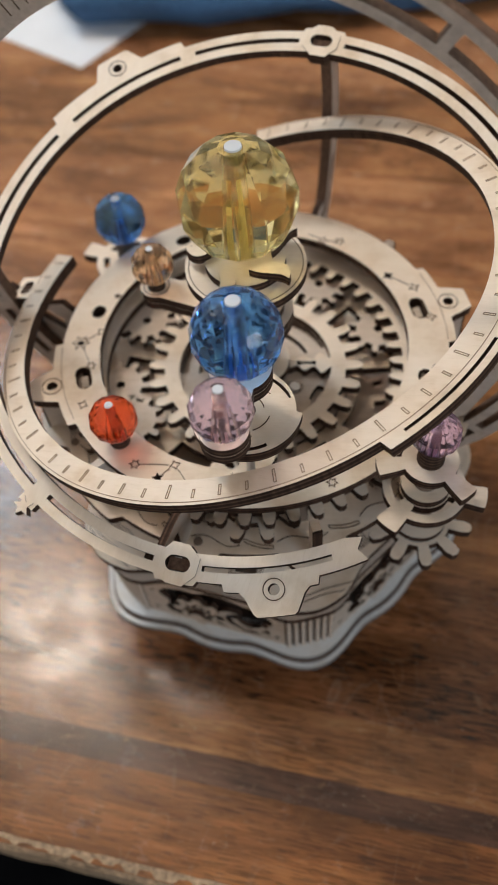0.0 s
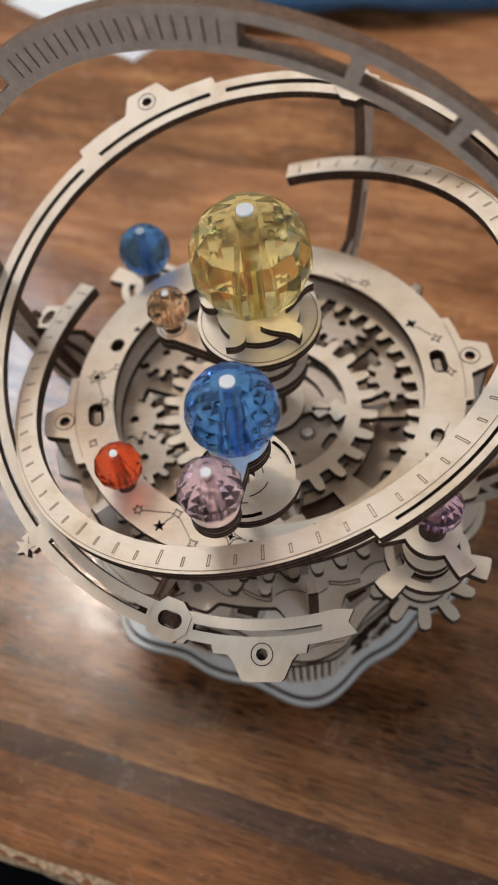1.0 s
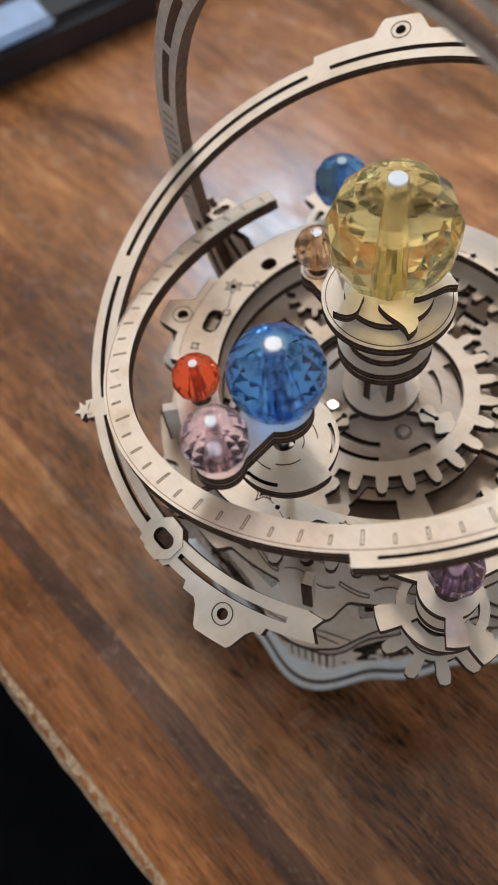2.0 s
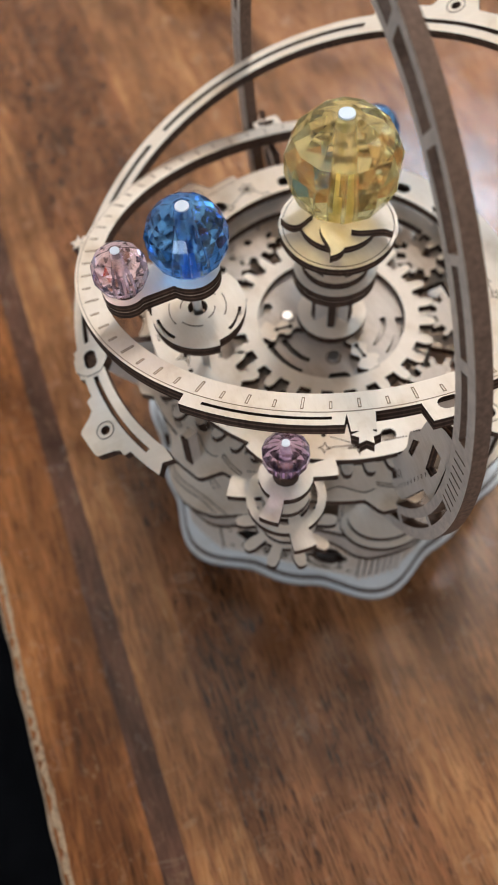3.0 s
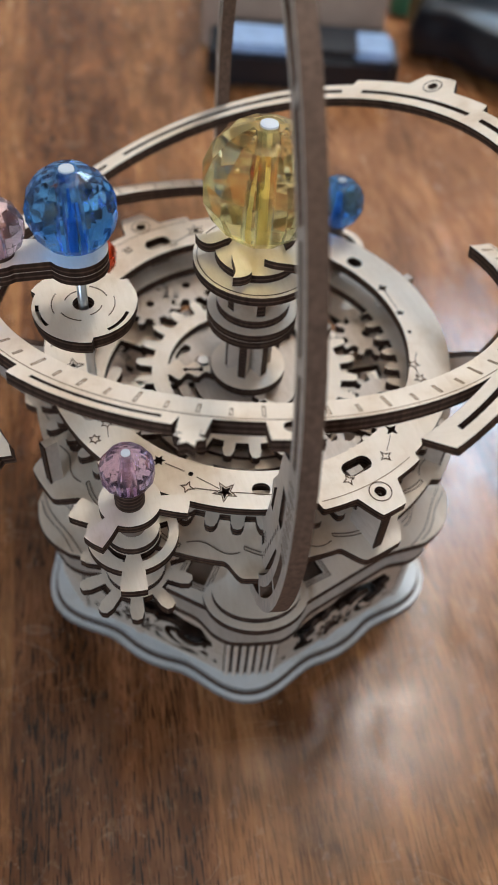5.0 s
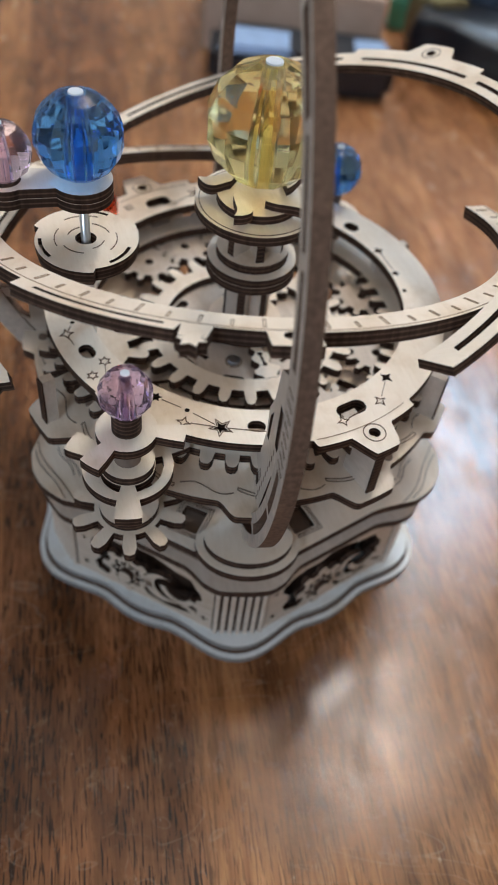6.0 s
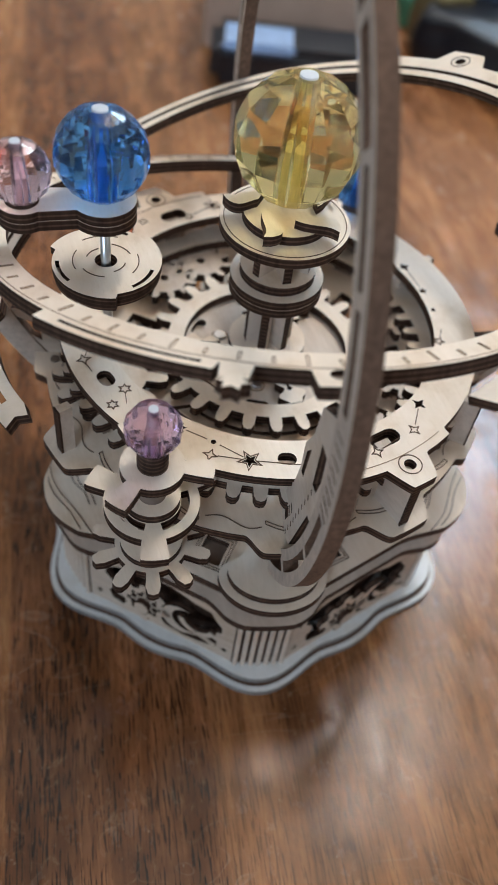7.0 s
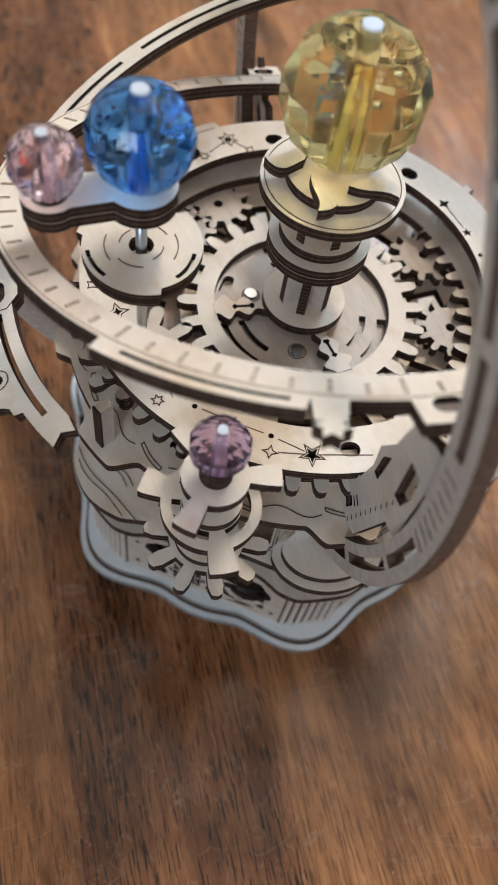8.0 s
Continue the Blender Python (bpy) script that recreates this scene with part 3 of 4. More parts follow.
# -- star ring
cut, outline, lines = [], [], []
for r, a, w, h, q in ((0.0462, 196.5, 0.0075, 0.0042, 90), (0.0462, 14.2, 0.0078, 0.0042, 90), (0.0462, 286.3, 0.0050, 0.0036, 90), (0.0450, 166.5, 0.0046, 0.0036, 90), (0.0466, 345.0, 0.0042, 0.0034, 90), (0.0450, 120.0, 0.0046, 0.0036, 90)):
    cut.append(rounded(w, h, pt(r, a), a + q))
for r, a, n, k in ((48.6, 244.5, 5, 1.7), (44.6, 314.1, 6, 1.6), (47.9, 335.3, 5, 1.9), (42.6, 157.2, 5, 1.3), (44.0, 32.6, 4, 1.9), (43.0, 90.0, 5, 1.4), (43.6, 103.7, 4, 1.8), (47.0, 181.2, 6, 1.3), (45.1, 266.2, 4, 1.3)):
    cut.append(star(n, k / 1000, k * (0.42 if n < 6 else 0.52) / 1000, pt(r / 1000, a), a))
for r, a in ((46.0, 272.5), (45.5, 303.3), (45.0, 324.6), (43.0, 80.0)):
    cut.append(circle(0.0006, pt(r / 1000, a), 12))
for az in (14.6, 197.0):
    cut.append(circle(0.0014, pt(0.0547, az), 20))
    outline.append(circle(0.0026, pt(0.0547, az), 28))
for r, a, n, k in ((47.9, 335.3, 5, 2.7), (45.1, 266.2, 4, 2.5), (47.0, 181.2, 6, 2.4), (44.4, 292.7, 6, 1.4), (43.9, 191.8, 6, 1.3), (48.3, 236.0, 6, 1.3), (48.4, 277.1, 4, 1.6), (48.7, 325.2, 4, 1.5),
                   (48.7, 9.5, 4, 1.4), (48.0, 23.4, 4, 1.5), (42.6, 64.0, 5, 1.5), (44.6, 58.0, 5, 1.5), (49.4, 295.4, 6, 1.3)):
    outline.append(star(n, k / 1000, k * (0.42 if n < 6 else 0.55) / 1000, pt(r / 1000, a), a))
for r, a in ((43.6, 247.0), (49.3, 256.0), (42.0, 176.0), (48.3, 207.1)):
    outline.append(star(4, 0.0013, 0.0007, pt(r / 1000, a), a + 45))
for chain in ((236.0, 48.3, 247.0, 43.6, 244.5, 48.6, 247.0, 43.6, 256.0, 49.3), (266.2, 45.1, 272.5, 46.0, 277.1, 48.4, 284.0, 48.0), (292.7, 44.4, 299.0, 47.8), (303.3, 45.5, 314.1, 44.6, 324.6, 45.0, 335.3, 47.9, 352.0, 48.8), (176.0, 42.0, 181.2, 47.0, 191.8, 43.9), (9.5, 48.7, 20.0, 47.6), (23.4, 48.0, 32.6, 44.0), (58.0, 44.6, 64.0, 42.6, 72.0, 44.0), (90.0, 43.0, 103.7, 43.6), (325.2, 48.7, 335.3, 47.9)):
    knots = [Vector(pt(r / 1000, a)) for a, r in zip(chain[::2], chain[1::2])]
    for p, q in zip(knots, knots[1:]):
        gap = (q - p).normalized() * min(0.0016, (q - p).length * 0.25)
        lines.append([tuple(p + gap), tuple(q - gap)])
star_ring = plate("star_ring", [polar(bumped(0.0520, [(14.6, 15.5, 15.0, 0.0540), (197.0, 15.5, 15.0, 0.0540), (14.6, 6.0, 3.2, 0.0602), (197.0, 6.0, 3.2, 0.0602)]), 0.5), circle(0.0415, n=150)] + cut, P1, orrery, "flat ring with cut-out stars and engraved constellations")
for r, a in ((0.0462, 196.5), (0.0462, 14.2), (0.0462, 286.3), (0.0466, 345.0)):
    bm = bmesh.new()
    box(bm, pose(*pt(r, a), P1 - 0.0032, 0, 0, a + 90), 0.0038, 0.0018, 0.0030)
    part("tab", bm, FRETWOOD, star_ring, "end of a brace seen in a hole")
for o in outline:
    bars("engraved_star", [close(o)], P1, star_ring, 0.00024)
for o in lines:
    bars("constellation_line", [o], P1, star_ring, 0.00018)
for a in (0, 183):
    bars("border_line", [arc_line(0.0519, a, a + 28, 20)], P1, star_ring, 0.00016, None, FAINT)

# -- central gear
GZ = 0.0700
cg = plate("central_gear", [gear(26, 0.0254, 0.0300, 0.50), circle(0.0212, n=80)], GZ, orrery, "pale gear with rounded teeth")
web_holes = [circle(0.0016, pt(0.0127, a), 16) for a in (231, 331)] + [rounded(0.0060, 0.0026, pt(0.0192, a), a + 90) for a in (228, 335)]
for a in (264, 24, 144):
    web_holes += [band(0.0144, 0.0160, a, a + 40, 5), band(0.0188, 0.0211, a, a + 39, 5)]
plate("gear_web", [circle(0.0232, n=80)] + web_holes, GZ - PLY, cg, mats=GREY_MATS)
for az in (231, 331):
    bm = cyl(bmesh.new(), 0.0015, 0.0015, GZ - 0.004, GZ - 0.0016, 20, pt(0.0127, az))
    part("screw", bm, STEEL, cg, "small steel screw")
    bars("screw_ring", [close(circle(0.0021, pt(0.0127, az), 20))], GZ - PLY, cg)
for az in (256, 2, 133):
    up = [pt(0.0075 + 0.0140 * i / 20, az + 8 + 3.4 * math.sin(i * 0.9)) for i in range(21)]
    dn = [pt(0.0075 + 0.0140 * i / 20, az - 8 + 3.4 * math.sin(i * 0.9 + 2.6)) for i in range(21)]
    slit = [pt(r, az + w) for r, w in ((0.0118, -2.6), (0.0124, -4.2), (0.0130, -1.6), (0.0160, -1.2), (0.0165, -3.0), (0.0172, 0), (0.0165, 3.0), (0.0160, 1.2), (0.0130, 1.6), (0.0124, 4.2), (0.0118, 2.6))]
    plate("gear_arm", [up + dn[::-1], slit], GZ + 0.0002, cg, "wavy cut-out arm inside the gear")


def slat_mesh(az, z, length, height):
    """An upright slat through the axis, pale on its faces and burnt on its two edges."""
    bm = bmesh.new()
    box(bm, pose(0, 0, z, 0, 0, az), length, 0.0021, height)
    bm.normal_update()
    side = Vector((*pt(1, az), 0))
    for f in bm.faces:
        f.material_index = 1 if abs(f.normal.dot(side)) > 0.9 else 0
    return bm


# -- sun column and pedestal
plate("collar", [circle(0.0098)], GZ + PLY + 0.0002, orrery)
for k in range(3):
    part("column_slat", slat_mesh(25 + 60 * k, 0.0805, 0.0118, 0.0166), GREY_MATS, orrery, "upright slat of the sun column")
PB = 163.0
arm = []
for i in range(33):
    a = PB + 22 + (316) * i / 32
    arm.append(pt(0.0112, a))
ex, ey = pt(0.0262, PB)
arm += [(ex + x, ey + y) for x, y in (pt(0.0042, PB + t) for t in range(-120, 121, 12))]
plate("planet_arm", [arm], 0.0911, orrery, "double disc with an arm to the amber bead", 0.0022)
plate("planet_arm", [arm], 0.0934, orrery, "double disc with an arm to the amber bead", 0.0022)
plate("pedestal_disc", [circle(0.0090)], 0.0960, orrery, th=0.0024)
for k in range(3):
    part("column_slat", slat_mesh(55 + 60 * k, 0.1011, 0.0150, 0.0102), GREY_MATS, orrery, "upright slat of the sun column")
wide = plate("pedestal_disc", [circle(0.0148, n=72)], 0.1085, orrery, "wide disc under the sun bead", 0.0024)
bars("border_line", [close(circle(0.0139, n=72))], 0.1085, wide, 0.00018)
plate("pedestal_disc", [circle(0.0098, n=60)], 0.1107, orrery)


def flame(az):
    """A curved sun ray."""
    out, inn = [], []
    for i in range(11):
        t = i / 10
        r = 0.0066 + 0.0078 * t
        w = 19 * (1 - t) ** 0.75
        c = az + 24 * math.sin(t * 2.3) - 4
        out.append(pt(r, c + w))
        inn.append(pt(r, c - w))
    return out + inn[::-1][1:]


for k in range(5):
    plate("sun_ray", [flame(-55 + 72 * k)], 0.1128, orrery, "curved flame-shaped sun ray")


# -- beads
def bead(name, c, d, glass, label, lon=16, lat=9, peg=True, hole=0.09):
    """A faceted bead with a drilled hole and a pale peg in it."""
    bm = bmesh.new()
    rows = []
    for i in range(lat + 1):
        th = math.radians(14 + 152 * i / lat)
        rows.append([bm.verts.new((d / 2 * math.sin(th) * math.cos(2 * math.pi * j / lon), d / 2 * math.sin(th) * math.sin(2 * math.pi * j / lon), d / 2 * math.cos(th))) for j in range(lon)])
    for a, b in zip(rows, rows[1:]):
        for j in range(lon):
            bm.faces.new((a[j], b[j], b[(j + 1) % lon], a[(j + 1) % lon]))
    zt, zb, rh = rows[0][0].co.z, rows[-1][0].co.z, hole * d
    top = [bm.verts.new((rh * math.cos(2 * math.pi * (j + 0.0) / lon), rh * math.sin(2 * math.pi * j / lon), zt)) for j in range(lon)]
    bot = [bm.verts.new((rh * math.cos(2 * math.pi * j / lon), rh * math.sin(2 * math.pi * j / lon), zb)) for j in range(lon)]
    for j in range(lon):
        k = (j + 1) % lon
        bm.faces.new((rows[0][k], top[k], top[j], rows[0][j]))
        bm.faces.new((rows[-1][j], bot[j], bot[k], rows[-1][k]))
        bm.faces.new((top[j], top[k], bot[k], bot[j]))
    bmesh.ops.recalc_face_normals(bm, faces=bm.faces)
    ob = part(name, bm, glass, orrery, label, Matrix.Translation(c))
    part("pin", cyl(bmesh.new(), rh * 0.84, rh * 0.84, zb, zb + d * 0.42, 16), BIRCH, ob, "pale wooden pin in the bored hole")
    if peg:
        part("peg", cyl(bmesh.new(), rh * 0.9, rh * 0.9, zt - d * 0.16, zt + d * 0.012, 16), PEG, ob, "pale end of the pin")
    return ob


PB_BLUE, PB_PINK = -87.5, -98.0
BX, BY = pt(0.0412, PB_BLUE)
PX, PY = (BX + pt(0.0158, PB_PINK)[0], BY + pt(0.0158, PB_PINK)[1])
bead("sun_bead", (-0.0006, 0.0006, 0.1275), 0.0280, GLASS_SUN, "large faceted clear yellow bead", 12, 7, True, 0.075)
bead("planet_bead", (BX, BY, 0.1296), 0.0187, GLASS_BLUE, "faceted clear blue bead", 16, 9)
bead("planet_bead", (PX, PY, 0.1262), 0.0128, GLASS_PINK, "faceted clear pink bead", 12, 7)
bead("planet_bead", (*pt(0.0458, -133.6), 0.0897), 0.0120, GLASS_RED, "faceted clear red bead", 12, 8)
bead("planet_bead", (-0.0406, 0.0402, 0.0880), 0.0152, GLASS_BLUE, "faceted clear blue bead", 14, 8)
bead("planet_bead", (0.0438, -0.0414, 0.0970), 0.0116, GLASS_PURPLE, "faceted clear purple bead", 14, 5)
bead("planet_bead", (ex, ey, 0.1010), 0.0112, GLASS_BROWN, "faceted clear amber bead", 12, 8)
tube("bead_cup", 0.0026, P1 - 0.001, 0.0838, EDGE, orrery, pt(0.0458, -133.6), "dark burnt stem under a bead")
tube("bead_cup", 0.0024, 0.0932, 0.0955, EDGE, orrery, (ex, ey), "dark burnt stem under a bead")
bars("arm_ring", [close(circle(0.0034, (ex, ey), 24))], 0.0934, orrery)

# -- blue planet's rod, spiral disc and moon arm
plate("planet_gear", [gear(10, 0.0090, 0.0142, 0.52, (BX, BY)), circle(0.0017, (BX, BY), 16)], GZ, orrery, "small gear with rounded teeth")
tube("planet_rod", 0.0011, 0.064, 0.119, STEEL, orrery, (BX, BY), "thin steel rod", 16)
swirl = [pt(0.0112 + 0.0014 * ((a % 120) / 120) ** 1.5, a) for a in range(0, 360, 3)]
for z, mult in ((0.1028, 0.97), (0.1046, 1.0)):
    sd = plate("spiral_disc", [[(BX + x * mult, BY + y * mult) for x, y in swirl], circle(0.0024, (BX, BY), 20)] + ([[(BX + x, BY + y) for x, y in band(0.0098, 0.0106, a, a + 40, 5)] for a in (20, 140, 260)] if mult == 1.0 else []), z, orrery, "double disc with spiral cuts", 0.0018)
tagged(bars("spiral_engraving", [[(BX + x, BY + y) for x, y in arc_line(r, a, a + 55, 8)] for r, a in ((0.0042, 10), (0.0042, 190), (0.0056, 100), (0.0056, 290), (0.0070, 40), (0.0070, 230), (0.0084, 150))], 0.1046, sd), kind="stuff")
dx, dy = pt(1, PB_PINK)
moon_arm = [(BX + x, BY + y) for x, y in (pt(0.0066, PB_PINK + t) for t in range(35, 326, 10))] + [(PX + x, PY + y) for x, y in (pt(0.0050, PB_PINK + t) for t in range(-125, 126, 10))]
plate("moon_arm", [moon_arm], 0.1176, orrery, "double plywood arm that carries the pink bead", 0.0022)
plate("moon_arm", [moon_arm], 0.1199, orrery, "double plywood arm that carries the pink bead", 0.0022)
tube("bead_cup", 0.0036, 0.115, 0.1156, EDGE, orrery, (BX, BY), "dark burnt stem under a bead")
tube("bead_cup", 0.0034, 0.1197, 0.1206, EDGE, orrery, (PX, PY), "dark burnt stem under a bead")


# -- bead holders beside the star ring
def holder(c, rot, full):
    cx, cy = c
    if full:
        plate("petal_gear", [gear(10, 0.0082, 0.0138, 0.54, c, rot), circle(0.0030, c, 20)], 0.0580, orrery, "gear with petal-shaped teeth")
        plate("petal_gear_hub", [circle(0.0070, c, 30)], 0.0600, orrery)
    tube("holder_stem", 0.0030, 0.050, 0.0905 if full else 0.081, DARKWOOD, orrery, c, "round stem of a bead holder")
    holes = [[(cx + x, cy + y) for x, y in band(0.0062, 0.0080, rot + a, rot + a + 92, 6)] for a in (14, 134, 254)]
    prongs = bumped(0.0102, [(rot, 14, 11.5, 0.0150), (rot + 120, 14, 11.5, 0.0150), (rot + 240, 14, 11.5, 0.0150)])
    plate("bead_holder", [[(cx + x, cy + y) for x, y in polar(prongs)]] + holes, 0.0740 if full else 0.0720, orrery, "three-pronged ring with curved slots")
    if full:
        plate("bead_holder", [circle(0.0060, c, 36)], 0.0763, orrery)
        top = bumped(0.0066, [(rot - 38 + k * 120, 15, 11, 0.0126) for k in range(3)])
        plate("bead_holder", [[(cx + x, cy + y) for x, y in polar(top)]], 0.0862, orrery, "small three-pronged bead holder")
        tube("bead_cup", 0.0032, 0.0862, 0.0917, EDGE, orrery, c, "dark burnt stem under a bead")


holder((0.0438, -0.0414), -12, True)
holder((-0.0406, 0.0402), 40, False)

# -- armillary rings
mA = Matrix.Translation((0, 0, 0.1031)) @ Matrix.Rotation(radians(-15.4), 4, "Z") @ Matrix.Rotation(radians(-16.75), 4, "Y") @ Matrix.Translation((-0.0007, -0.0011, 0))
mB = Matrix.Translation((0, 0, 0.1054)) @ Matrix.Rotation(radians(74.0), 4, "Z") @ Matrix.Rotation(radians(-18.8), 4, "Y") @ Matrix.Translation((-0.0028, -0.0012, 0))


def ring_outline(r0, r1, a0, a1, bumps, step=0.5):
    """An open ring from angle a0 to a1 with lugs on its outside: (from, to, radius)."""
    out = []
    a = a0
    while a <= a1 + 1e-6:
        r = r1
        for b0, b1, top in bumps:
            if b0 <= a % 360 <= b1:
                r = max(r, top)
        out.append(pt(r, a))
        a += step
    n = int((a1 - a0) / 2)
    return out + [pt(r0, a1 + (a0 - a1) * i / n) for i in range(n + 1)]


AB = [(315.5, 345, 0.0692), (0, 6.6, 0.0716), (359, 360, 0.0716), (177, 183.8, 0.0722), (346, 350, 0.0712)]
ga = plate("graduated_ring", [ring_outline(0.0600, 0.0662, 168.5, 465.5, AB), band(0.0668, 0.0676, 319.3, 343), rounded(0.0052, 0.0034, pt(0.0676, 3.2), 93), rounded(0.0052, 0.0034, pt(0.0684, 180.4), 90)], PLY / 2, orrery, "tilted open ring with engraved graduation marks", m=mA)
plate("graduated_ring_layer", [ring_outline(0.0602, 0.0660, 168.5, 465.5, [], 1.0)], -PLY / 2, ga, th=0.0006)
plate("star_ornament", [star(6, 0.0029, 0.0016, pt(0.0724, 348.2), 15)], PLY / 2 + 0.0002, ga, "small six-pointed star")
for r, a in ((0.0676, 3.2), (0.0684, 180.4)):
    bm = bmesh.new()
    box(bm, pose(*pt(r, a), -0.0010, 0, 0, a + 90), 0.0044, 0.0026, 0.0026)
    part("tenon", bm, DARKWOOD, ga, "burnt plywood end in the slot")
for i in range(57):
    a = 171.5 + i * 5.19
    w = 0.0032 if i % 4 == 0 else 0.0025 if i % 2 == 0 else 0.0020
    o = close([pt(0.0645 - w, a - 0.23), pt(0.0645 - w, a + 0.23), pt(0.0645, a + 0.23), pt(0.0645, a - 0.23)])
    bars("tick", [o], PLY / 2, ga, 0.00016, None, FAINT)
bars("border_line", [arc_line(0.0655, 169, 465, 140)], PLY / 2, ga, 0.00014, None, FAINT)

BB = [(31, 62, 0.0750), (193, 209, 0.0746), (356.5, 360, 0.0740), (0, 4.8, 0.0740), (180.5, 187.8, 0.0740)]
BB += [(39.8 + 0.28 * i, 50.2 - 0.28 * i, 0.0756 + 0.0006 * i) for i in range(8)]
BB += [(196.0 + 0.28 * i, 207.0 - 0.28 * i, 0.0752 + 0.0006 * i) for i in range(9)]
slots = [band(0.0692, 0.0705, a, b) for a, b in ((5.5, 28.5), (32, 59.5), (64.3, 118.6), (123.5, 150.5), (154.4, 179.2), (188.6, 212.5), (303.8, 355.5))]
b_holes = [circle(0.0013, pt(0.0756, 45.1), 18), circle(0.0013, pt(0.0742, 201.5), 18), rounded(0.0058, 0.0036, pt(0.0697, 184.0), 94), rounded(0.0058, 0.0036, pt(0.0702, 0.7), 91)]
rb = plate("ecliptic_ring", [ring_outline(0.0667, 0.0729, 301 - 360, 216, BB)] + slots + b_holes, PLY / 2, orrery, "tilted open ring with long slots and lugs", m=mB)
for r, a in ((0.0756, 45.1), (0.0742, 201.5)):
    bars("lug_ring", [close(circle(0.0024, pt(r, a), 24))], PLY / 2, rb)
plate("star_ornament", [star(5, 0.0026, 0.0012, pt(0.0756, 152.0), 152)], PLY / 2 + 0.0002, rb, "small five-pointed star")
plate("ring_tab", [box2(0.0034, 0.0048, pt(0.0732, 152.0), 152)], PLY / 2 - 0.0001, rb)
for r, a in ((0.0697, 184.0), (0.0702, 0.7)):
    collar = plate("slot_collar", [[(pt(r, a)[0] + x, pt(r, a)[1] + y) for x, y in (pt(0.0050 if i % 2 else 0.0052, a + 22.5 + 45 * i) for i in range(8))], rounded(0.0058, 0.0036, pt(r, a), a + 90)], PLY / 2 + 0.0003, rb, "octagonal collar round a slot", PLY + 0.0006)
    bm = bmesh.new()
    box(bm, pose(*pt(r, a), -0.0010, 0, 0, a + 90), 0.0050, 0.0028, 0.0026)
    part("tenon", bm, EDGE, collar, "burnt plywood end in the slot")
plate("end_flag", [[pt(0.0667, 215.5), pt(0.0679, 218.8), pt(0.0700, 217.2), pt(0.0729, 218.2), pt(0.0729, 215.5)]], PLY / 2 + 0.0001, rb)
plate("end_flag", [[pt(0.0667, 301.6), pt(0.0667, 298.4), pt(0.0729, 301.0), pt(0.0729, 301.6)]], PLY / 2 + 0.0001, rb)

# upright meridian ring: two layers, slots and graduation
RIM = (make_plain("ring_side_ply", (0.52, 0.425, 0.355), 0.65, 0, 0.15, 500), make_plain("ring_rim_ply", (0.15, 0.090, 0.062), 0.7, 0, 0.3, 900))
for wood in RIM:
    wood.node_tree.nodes["Principled BSDF"].inputs["Specular IOR Level"].default_value = 0.15
mC = Matrix.Translation((0, 0, 0.1062)) @ radial(-12.2)
c_slots = [band(0.0740, 0.0782, a, b) for a, b in ((43.5, 56.6), (58.5, 71.4), (73.4, 87.6))]
c_slots += [band(0.0747, 0.0772, a, b) for a, b in ((-52, -36), (-34, -17.5), (-16, -4.5), (14.0, 27), (29, 42), (127.5, 141), (143, 156), (158, 171), (200, 214), (216, 226))]
mr = plate("meridian_ring", [band(0.0722, 0.0802, -56, 236, 1.5)] + c_slots, 0.0032, orrery, "upright ring with slots", 0.0034, RIM, mC)
gl = []
for a0, a1 in ((-3.0, 12.5), (90.0, 126.0), (174, 198)):
    gl += [[pt(0.0741, a), pt(0.0783, a)] for a in np.arange(a0, a1, 2.0)]
for z in (0.0032, -0.0002):
    tagged(bars("ring_graduation", gl, z, mr), kind="stuff")
mD = Matrix.Translation((0, 0, CEN)) @ radial(73.0)
d_slots = [band(0.0694, 0.0712, a, b) for a, b in ((-44, -30), (-27, -12))]
plate("support_arc", [band(0.0672, 0.0735, -53, 16.5, 1.5)] + d_slots, 0.0015, orrery, "upright arc that carries the slotted ring", 0.0030, RIM, mD)
plate("support_arc", [band(0.0690, 0.0752, 199, 233, 1.5)], 0.0015, orrery, "upright arc that carries the slotted ring", 0.0030, RIM, mD)

# link plates between the star ring and the upright rings
front_link = [(0.0490, 0.0643), (0.0560, 0.0643), (0.0590, 0.0662), (0.0657, 0.0868), (0.0699, 0.0885), (0.0706, 0.1075), (0.0716, 0.1090), (0.0712, 0.1186), (0.0668, 0.1168), (0.0600, 0.1118), (0.0582, 0.1022), (0.0545, 0.0955), (0.0549, 0.0890), (0.0528, 0.0806), (0.0505, 0.0775), (0.0490, 0.0735)]
link_holes = [[(0.0507, 0.0683), (0.0529, 0.0722), (0.0545, 0.0706), (0.0527, 0.0664)], [(0.0533, 0.0730), (0.0536, 0.0736), (0.0555, 0.0723), (0.0552, 0.0716)], [(0.0541, 0.0748), (0.0544, 0.0755), (0.0564, 0.0744), (0.0561, 0.0737)],
              [(0.0640, 0.1064), (0.0680, 0.1073), (0.0684, 0.1010), (0.0670, 0.0958), (0.0642, 0.0949)], [(0.0560, 0.0884), (0.0579, 0.0888), (0.0591, 0.0990), (0.0566, 0.0955)]]
LINK = (BIRCH_GREY, EDGE)
link = plate("link_plate", [front_link] + link_holes, 0.0010, orrery, "upright zigzag link plate with small windows", 0.0020, LINK, radial(PHI + 1.0))
tagged(bars("link_graduation", [[(0.0553 + i * 0.0011, 0.0648 + i * 0.0031), (0.0547 + i * 0.0011, 0.0658 + i * 0.0031)] for i in range(10)], 0.0010, link), kind="stuff")
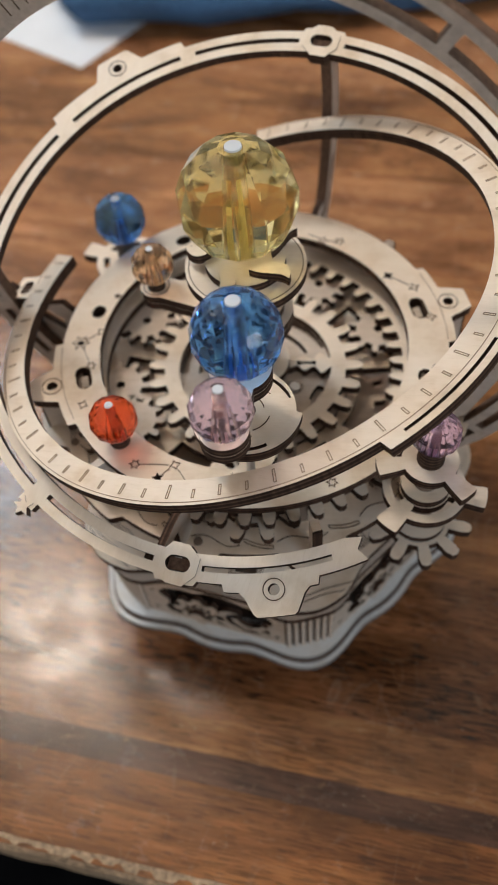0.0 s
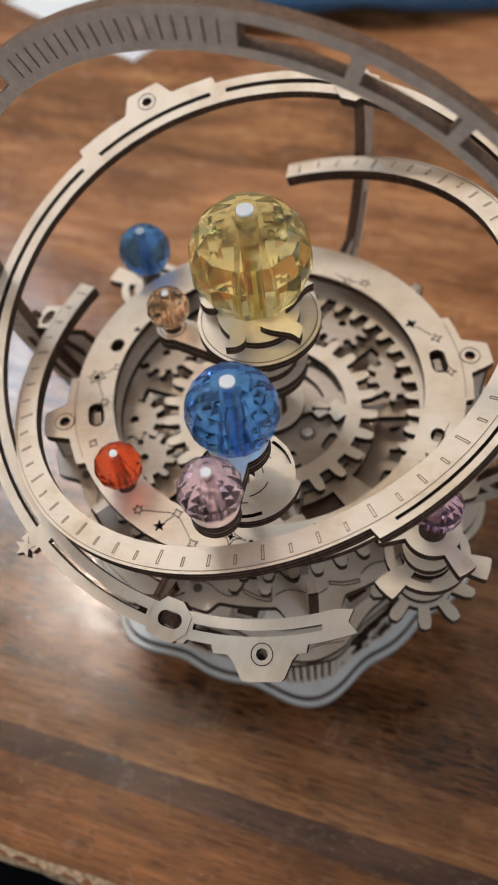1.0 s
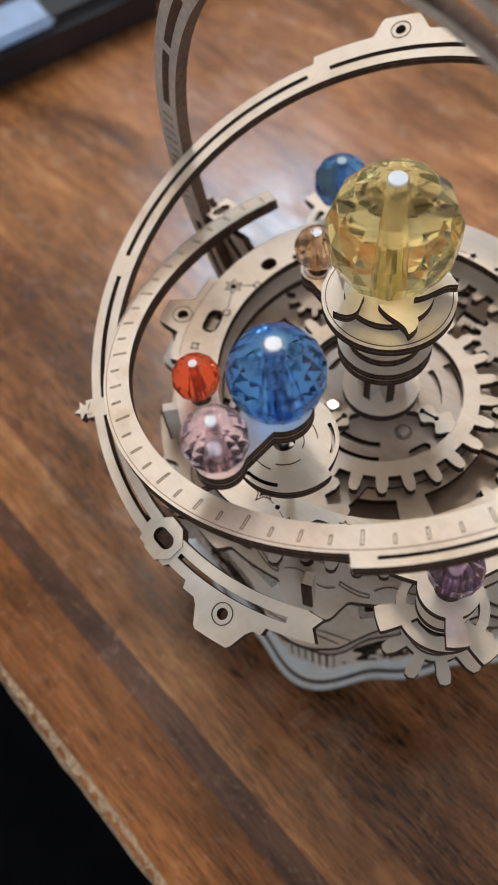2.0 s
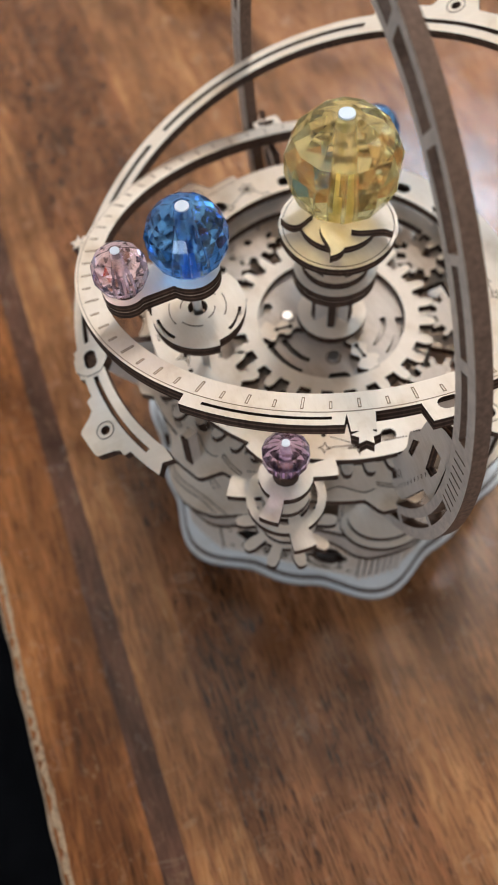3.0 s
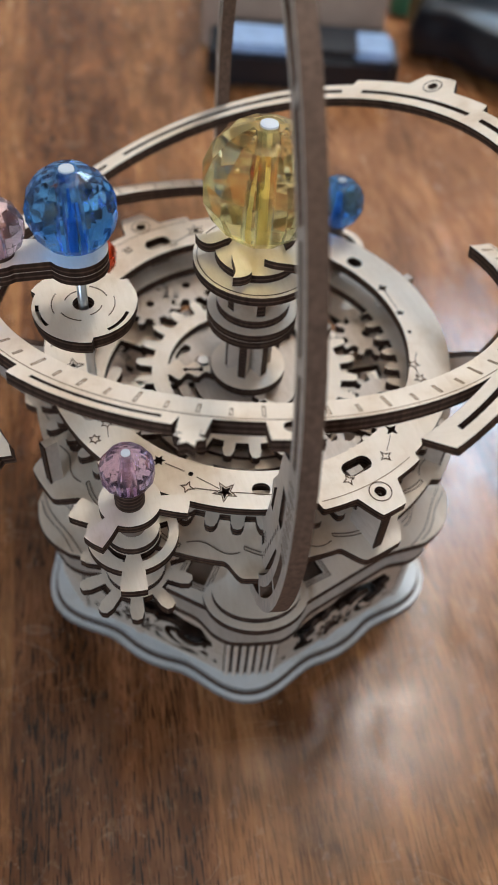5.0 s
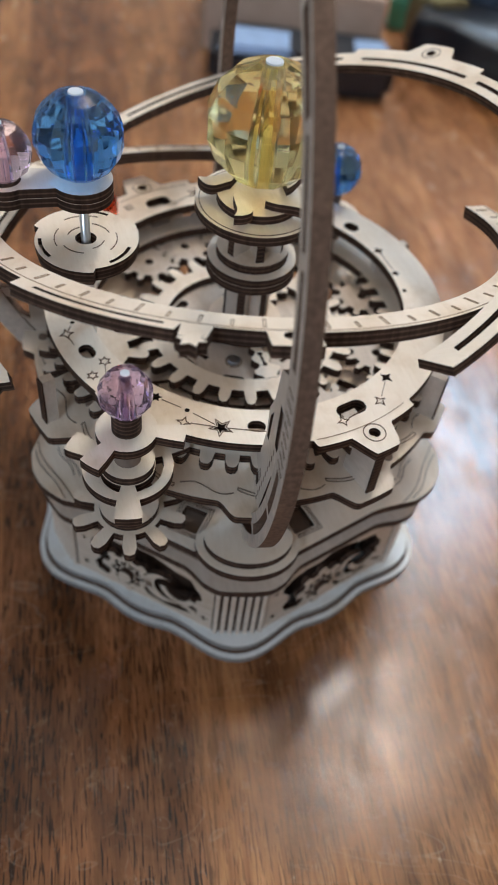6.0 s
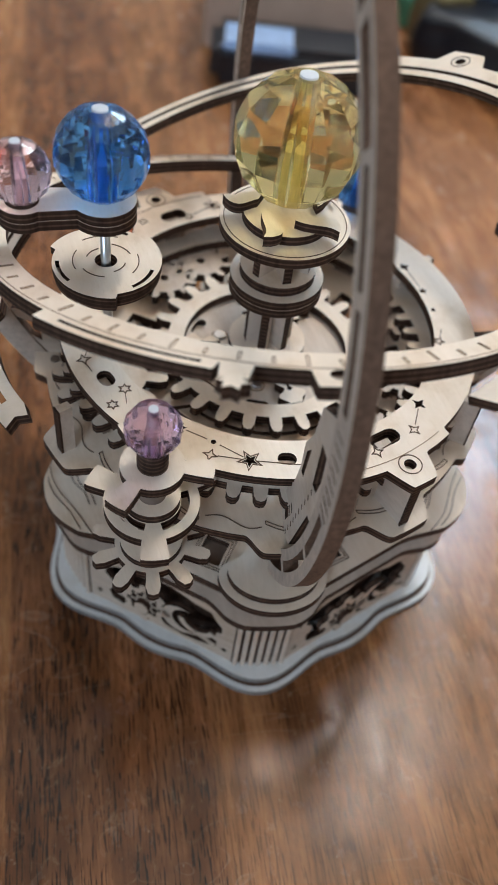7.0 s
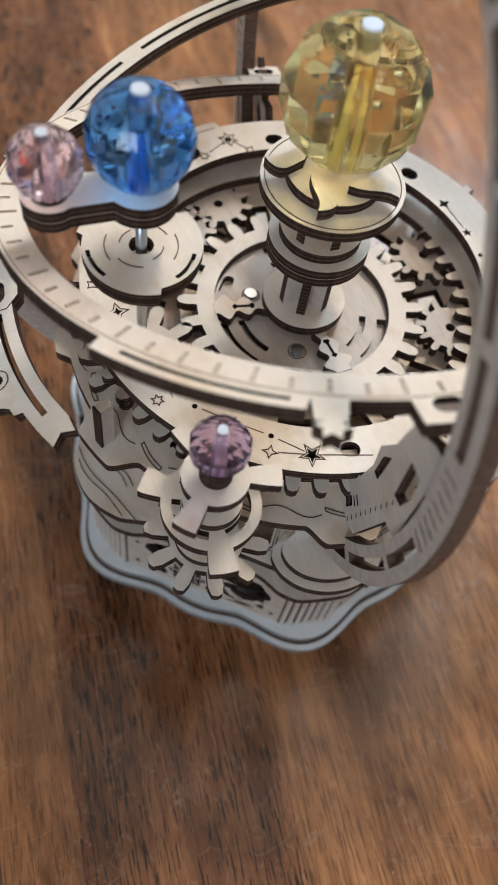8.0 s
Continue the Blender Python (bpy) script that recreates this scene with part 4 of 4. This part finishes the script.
tagged(bars("link_graduation", [[(0.0553 + i * 0.0011, 0.0648 + i * 0.0031), (0.0547 + i * 0.0011, 0.0658 + i * 0.0031)] for i in range(10)], -0.0010, link), kind="stuff")
back_link = [(0.0505, 0.0632), (0.0590, 0.0632), (0.0650, 0.0690), (0.0712, 0.0770), (0.0716, 0.0850), (0.0690, 0.0835), (0.0650, 0.0850), (0.0610, 0.0800), (0.0560, 0.0815), (0.0530, 0.0782), (0.0505, 0.0770)]
plate("link_plate", [back_link, [(0.0570, 0.0700), (0.0640, 0.0745), (0.0640, 0.0790), (0.0570, 0.0745)]], 0.0010, orrery, "upright link plate with a window", 0.0020, LINK, radial(PHI + 180))
side_link = [(0.0505, 0.0632), (0.0580, 0.0632), (0.0640, 0.0680), (0.0690, 0.0740), (0.0695, 0.0800), (0.0640, 0.0780), (0.0580, 0.0782), (0.0505, 0.0770)]
for az in (73, -107):
    plate("link_plate", [side_link, [(0.0570, 0.0680), (0.0625, 0.0720), (0.0625, 0.0755), (0.0570, 0.0735)]], 0.0010, orrery, "upright link plate with a window", 0.0020, LINK, radial(az))

# ---------------------------------------------------------------- things farther off on the table
PAPER = make_plain("white_paper", (0.80, 0.83, 0.88), 0.6, 0, 0.03, 60)
CLOTH = make_plain("blue_cloth", (0.045, 0.13, 0.27), 0.9, 0, 0.4, 700)
BLACK = make_plain("black_plastic", (0.012, 0.013, 0.018), 0.35, 0, 0.2, 80)
PALE_BLUE = make_plain("pale_blue_plastic", (0.32, 0.44, 0.66), 0.25, 0, 0.15, 60)
CARD = make_plain("tan_cardboard", (0.48, 0.33, 0.25), 0.8, 0, 0.1, 60)
PINK = make_plain("pink_print", (0.75, 0.36, 0.60), 0.5, 0, 0.15, 60)
GREEN = make_plain("green_print", (0.10, 0.40, 0.26), 0.5, 0, 0.15, 60)
OLIVE = make_plain("olive_cloth", (0.16, 0.12, 0.05), 0.9, 0, 0.4, 60)
NAVY = make_plain("dark_navy_cloth", (0.035, 0.045, 0.07), 0.9, 0, 0.7, 90)


def lump(name, c, size, rot, mat, parent=None, wob=0.004, seed=0.0, label="", k=0.35):
    """A soft rounded block with an uneven surface, standing on the table."""
    bm = bmesh.new()
    bmesh.ops.create_cube(bm, size=1.0)
    bmesh.ops.subdivide_edges(bm, edges=bm.edges[:], cuts=9, use_grid_fill=True)
    for q in bm.verts:
        p = q.co * 2
        s = max(abs(p.x), abs(p.y), abs(p.z))
        ln = p.length
        p = p * (1 - k + k * s / ln * 1.25)
        p = Vector((p.x * size[0] / 2, p.y * size[1] / 2, p.z * size[2] / 2))
        n3 = noise.noise_vector(p * 28 + Vector((seed, seed * 2, 0))) * wob + noise.noise_vector(p * 90 + Vector((seed, 0, seed))) * wob * 0.35
        q.co = p + n3
    low = min(q.co.z for q in bm.verts)
    for q in bm.verts:
        q.co.z -= low
    for f in bm.faces:
        f.smooth = True
    return part(name, bm, mat, parent, label, pose(c[0], c[1], c[2], 0, 0, rot))


sheet = plate("paper_sheet", [[(-0.110, 0.261), (-0.080, 0.305), (-0.130, 0.345), (-0.200, 0.318)]], 0.0006, None, "white sheet of paper half under a blue cloth", 0.0004, (PAPER, PAPER))
tagged(sheet, "", "paper")
tagged(lump("folded_cloth", (0.005, 0.352, 0), (0.270, 0.110, 0.022), 4, CLOTH, None, 0.005, 3.0, "folded blue cloth lying on the table"), "", "cloth")
case = tagged(new("plastic_case"), "black plastic case with two pale blue panels", "case")
case.matrix_basis = pose(-0.262, 0.130, 0, 0, 0, 70)
bm = bmesh.new()
box(bm, Matrix.Translation((-0.0085, 0, 0.011)), 0.101, 0.038, 0.022)
bmesh.ops.bevel(bm, geom=bm.edges[:], offset=0.005, segments=3, affect="EDGES")
part("body", bm, BLACK, case)
for x, w in ((-0.034, 0.040), (0.028, 0.021)):
    bm = bmesh.new()
    box(bm, Matrix.Translation((x, -0.004, 0.0205)), w, 0.026, 0.005)
    bmesh.ops.bevel(bm, geom=bm.edges[:], offset=0.002, segments=2, affect="EDGES")
    part("panel", bm, PALE_BLUE, case, "pale blue glossy panel")
bm = bmesh.new()
box(bm, Matrix.Translation((-0.0145, 0, 0.018)), 0.101, 0.09, 0.036)
bmesh.ops.bevel(bm, geom=bm.edges[:], offset=0.0015, segments=2, affect="EDGES")
carton = tagged(new("cardboard_box"), "low tan cardboard box behind the black case", "box")
carton.matrix_basis = pose(-0.327, 0.154, 0, 0, 0, 70)
part("body", bm, CARD, carton)
for y in (-0.0222, 0.0222):
    bm = bmesh.new()
    box(bm, Matrix.Translation((-0.0145, y, 0.0366)), 0.1004, 0.0438, 0.0012)
    part("flap", bm, CARD, carton)
pack = tagged(new("package"), "small pink and green printed package", "package")
pack.matrix_basis = pose(-0.324, 0.220, 0, 0, 0, 60)
bm = bmesh.new()
box(bm, Matrix.Translation((0, 0, 0.010)), 0.030, 0.022, 0.020)
bmesh.ops.bevel(bm, geom=bm.edges[:], offset=0.002, segments=2, affect="EDGES")
part("body", bm, GREEN, pack)
bm = bmesh.new()
box(bm, Matrix.Translation((0, 0, 0.0208)), 0.022, 0.016, 0.0016)
part("label", bm, PINK, pack, "pink printed label")
tagged(lump("cloth_bag", (-0.292, 0.288, 0), (0.095, 0.090, 0.050), 37, NAVY, None, 0.010, 5.0, "crumpled dark navy cloth bag"), "", "bag")
tagged(lump("olive_pouch", (-0.293, 0.217, 0), (0.026, 0.024, 0.034), 10, OLIVE, None, 0.004, 9.0, "small olive brown cloth pouch"), "", "pouch")
tagged(lump("black_pouch", (-0.254, 0.231, 0), (0.074, 0.050, 0.026), 37, BLACK, None, 0.006, 2.0, "soft black pouch beside the navy cloth bag"), "", "pouch")
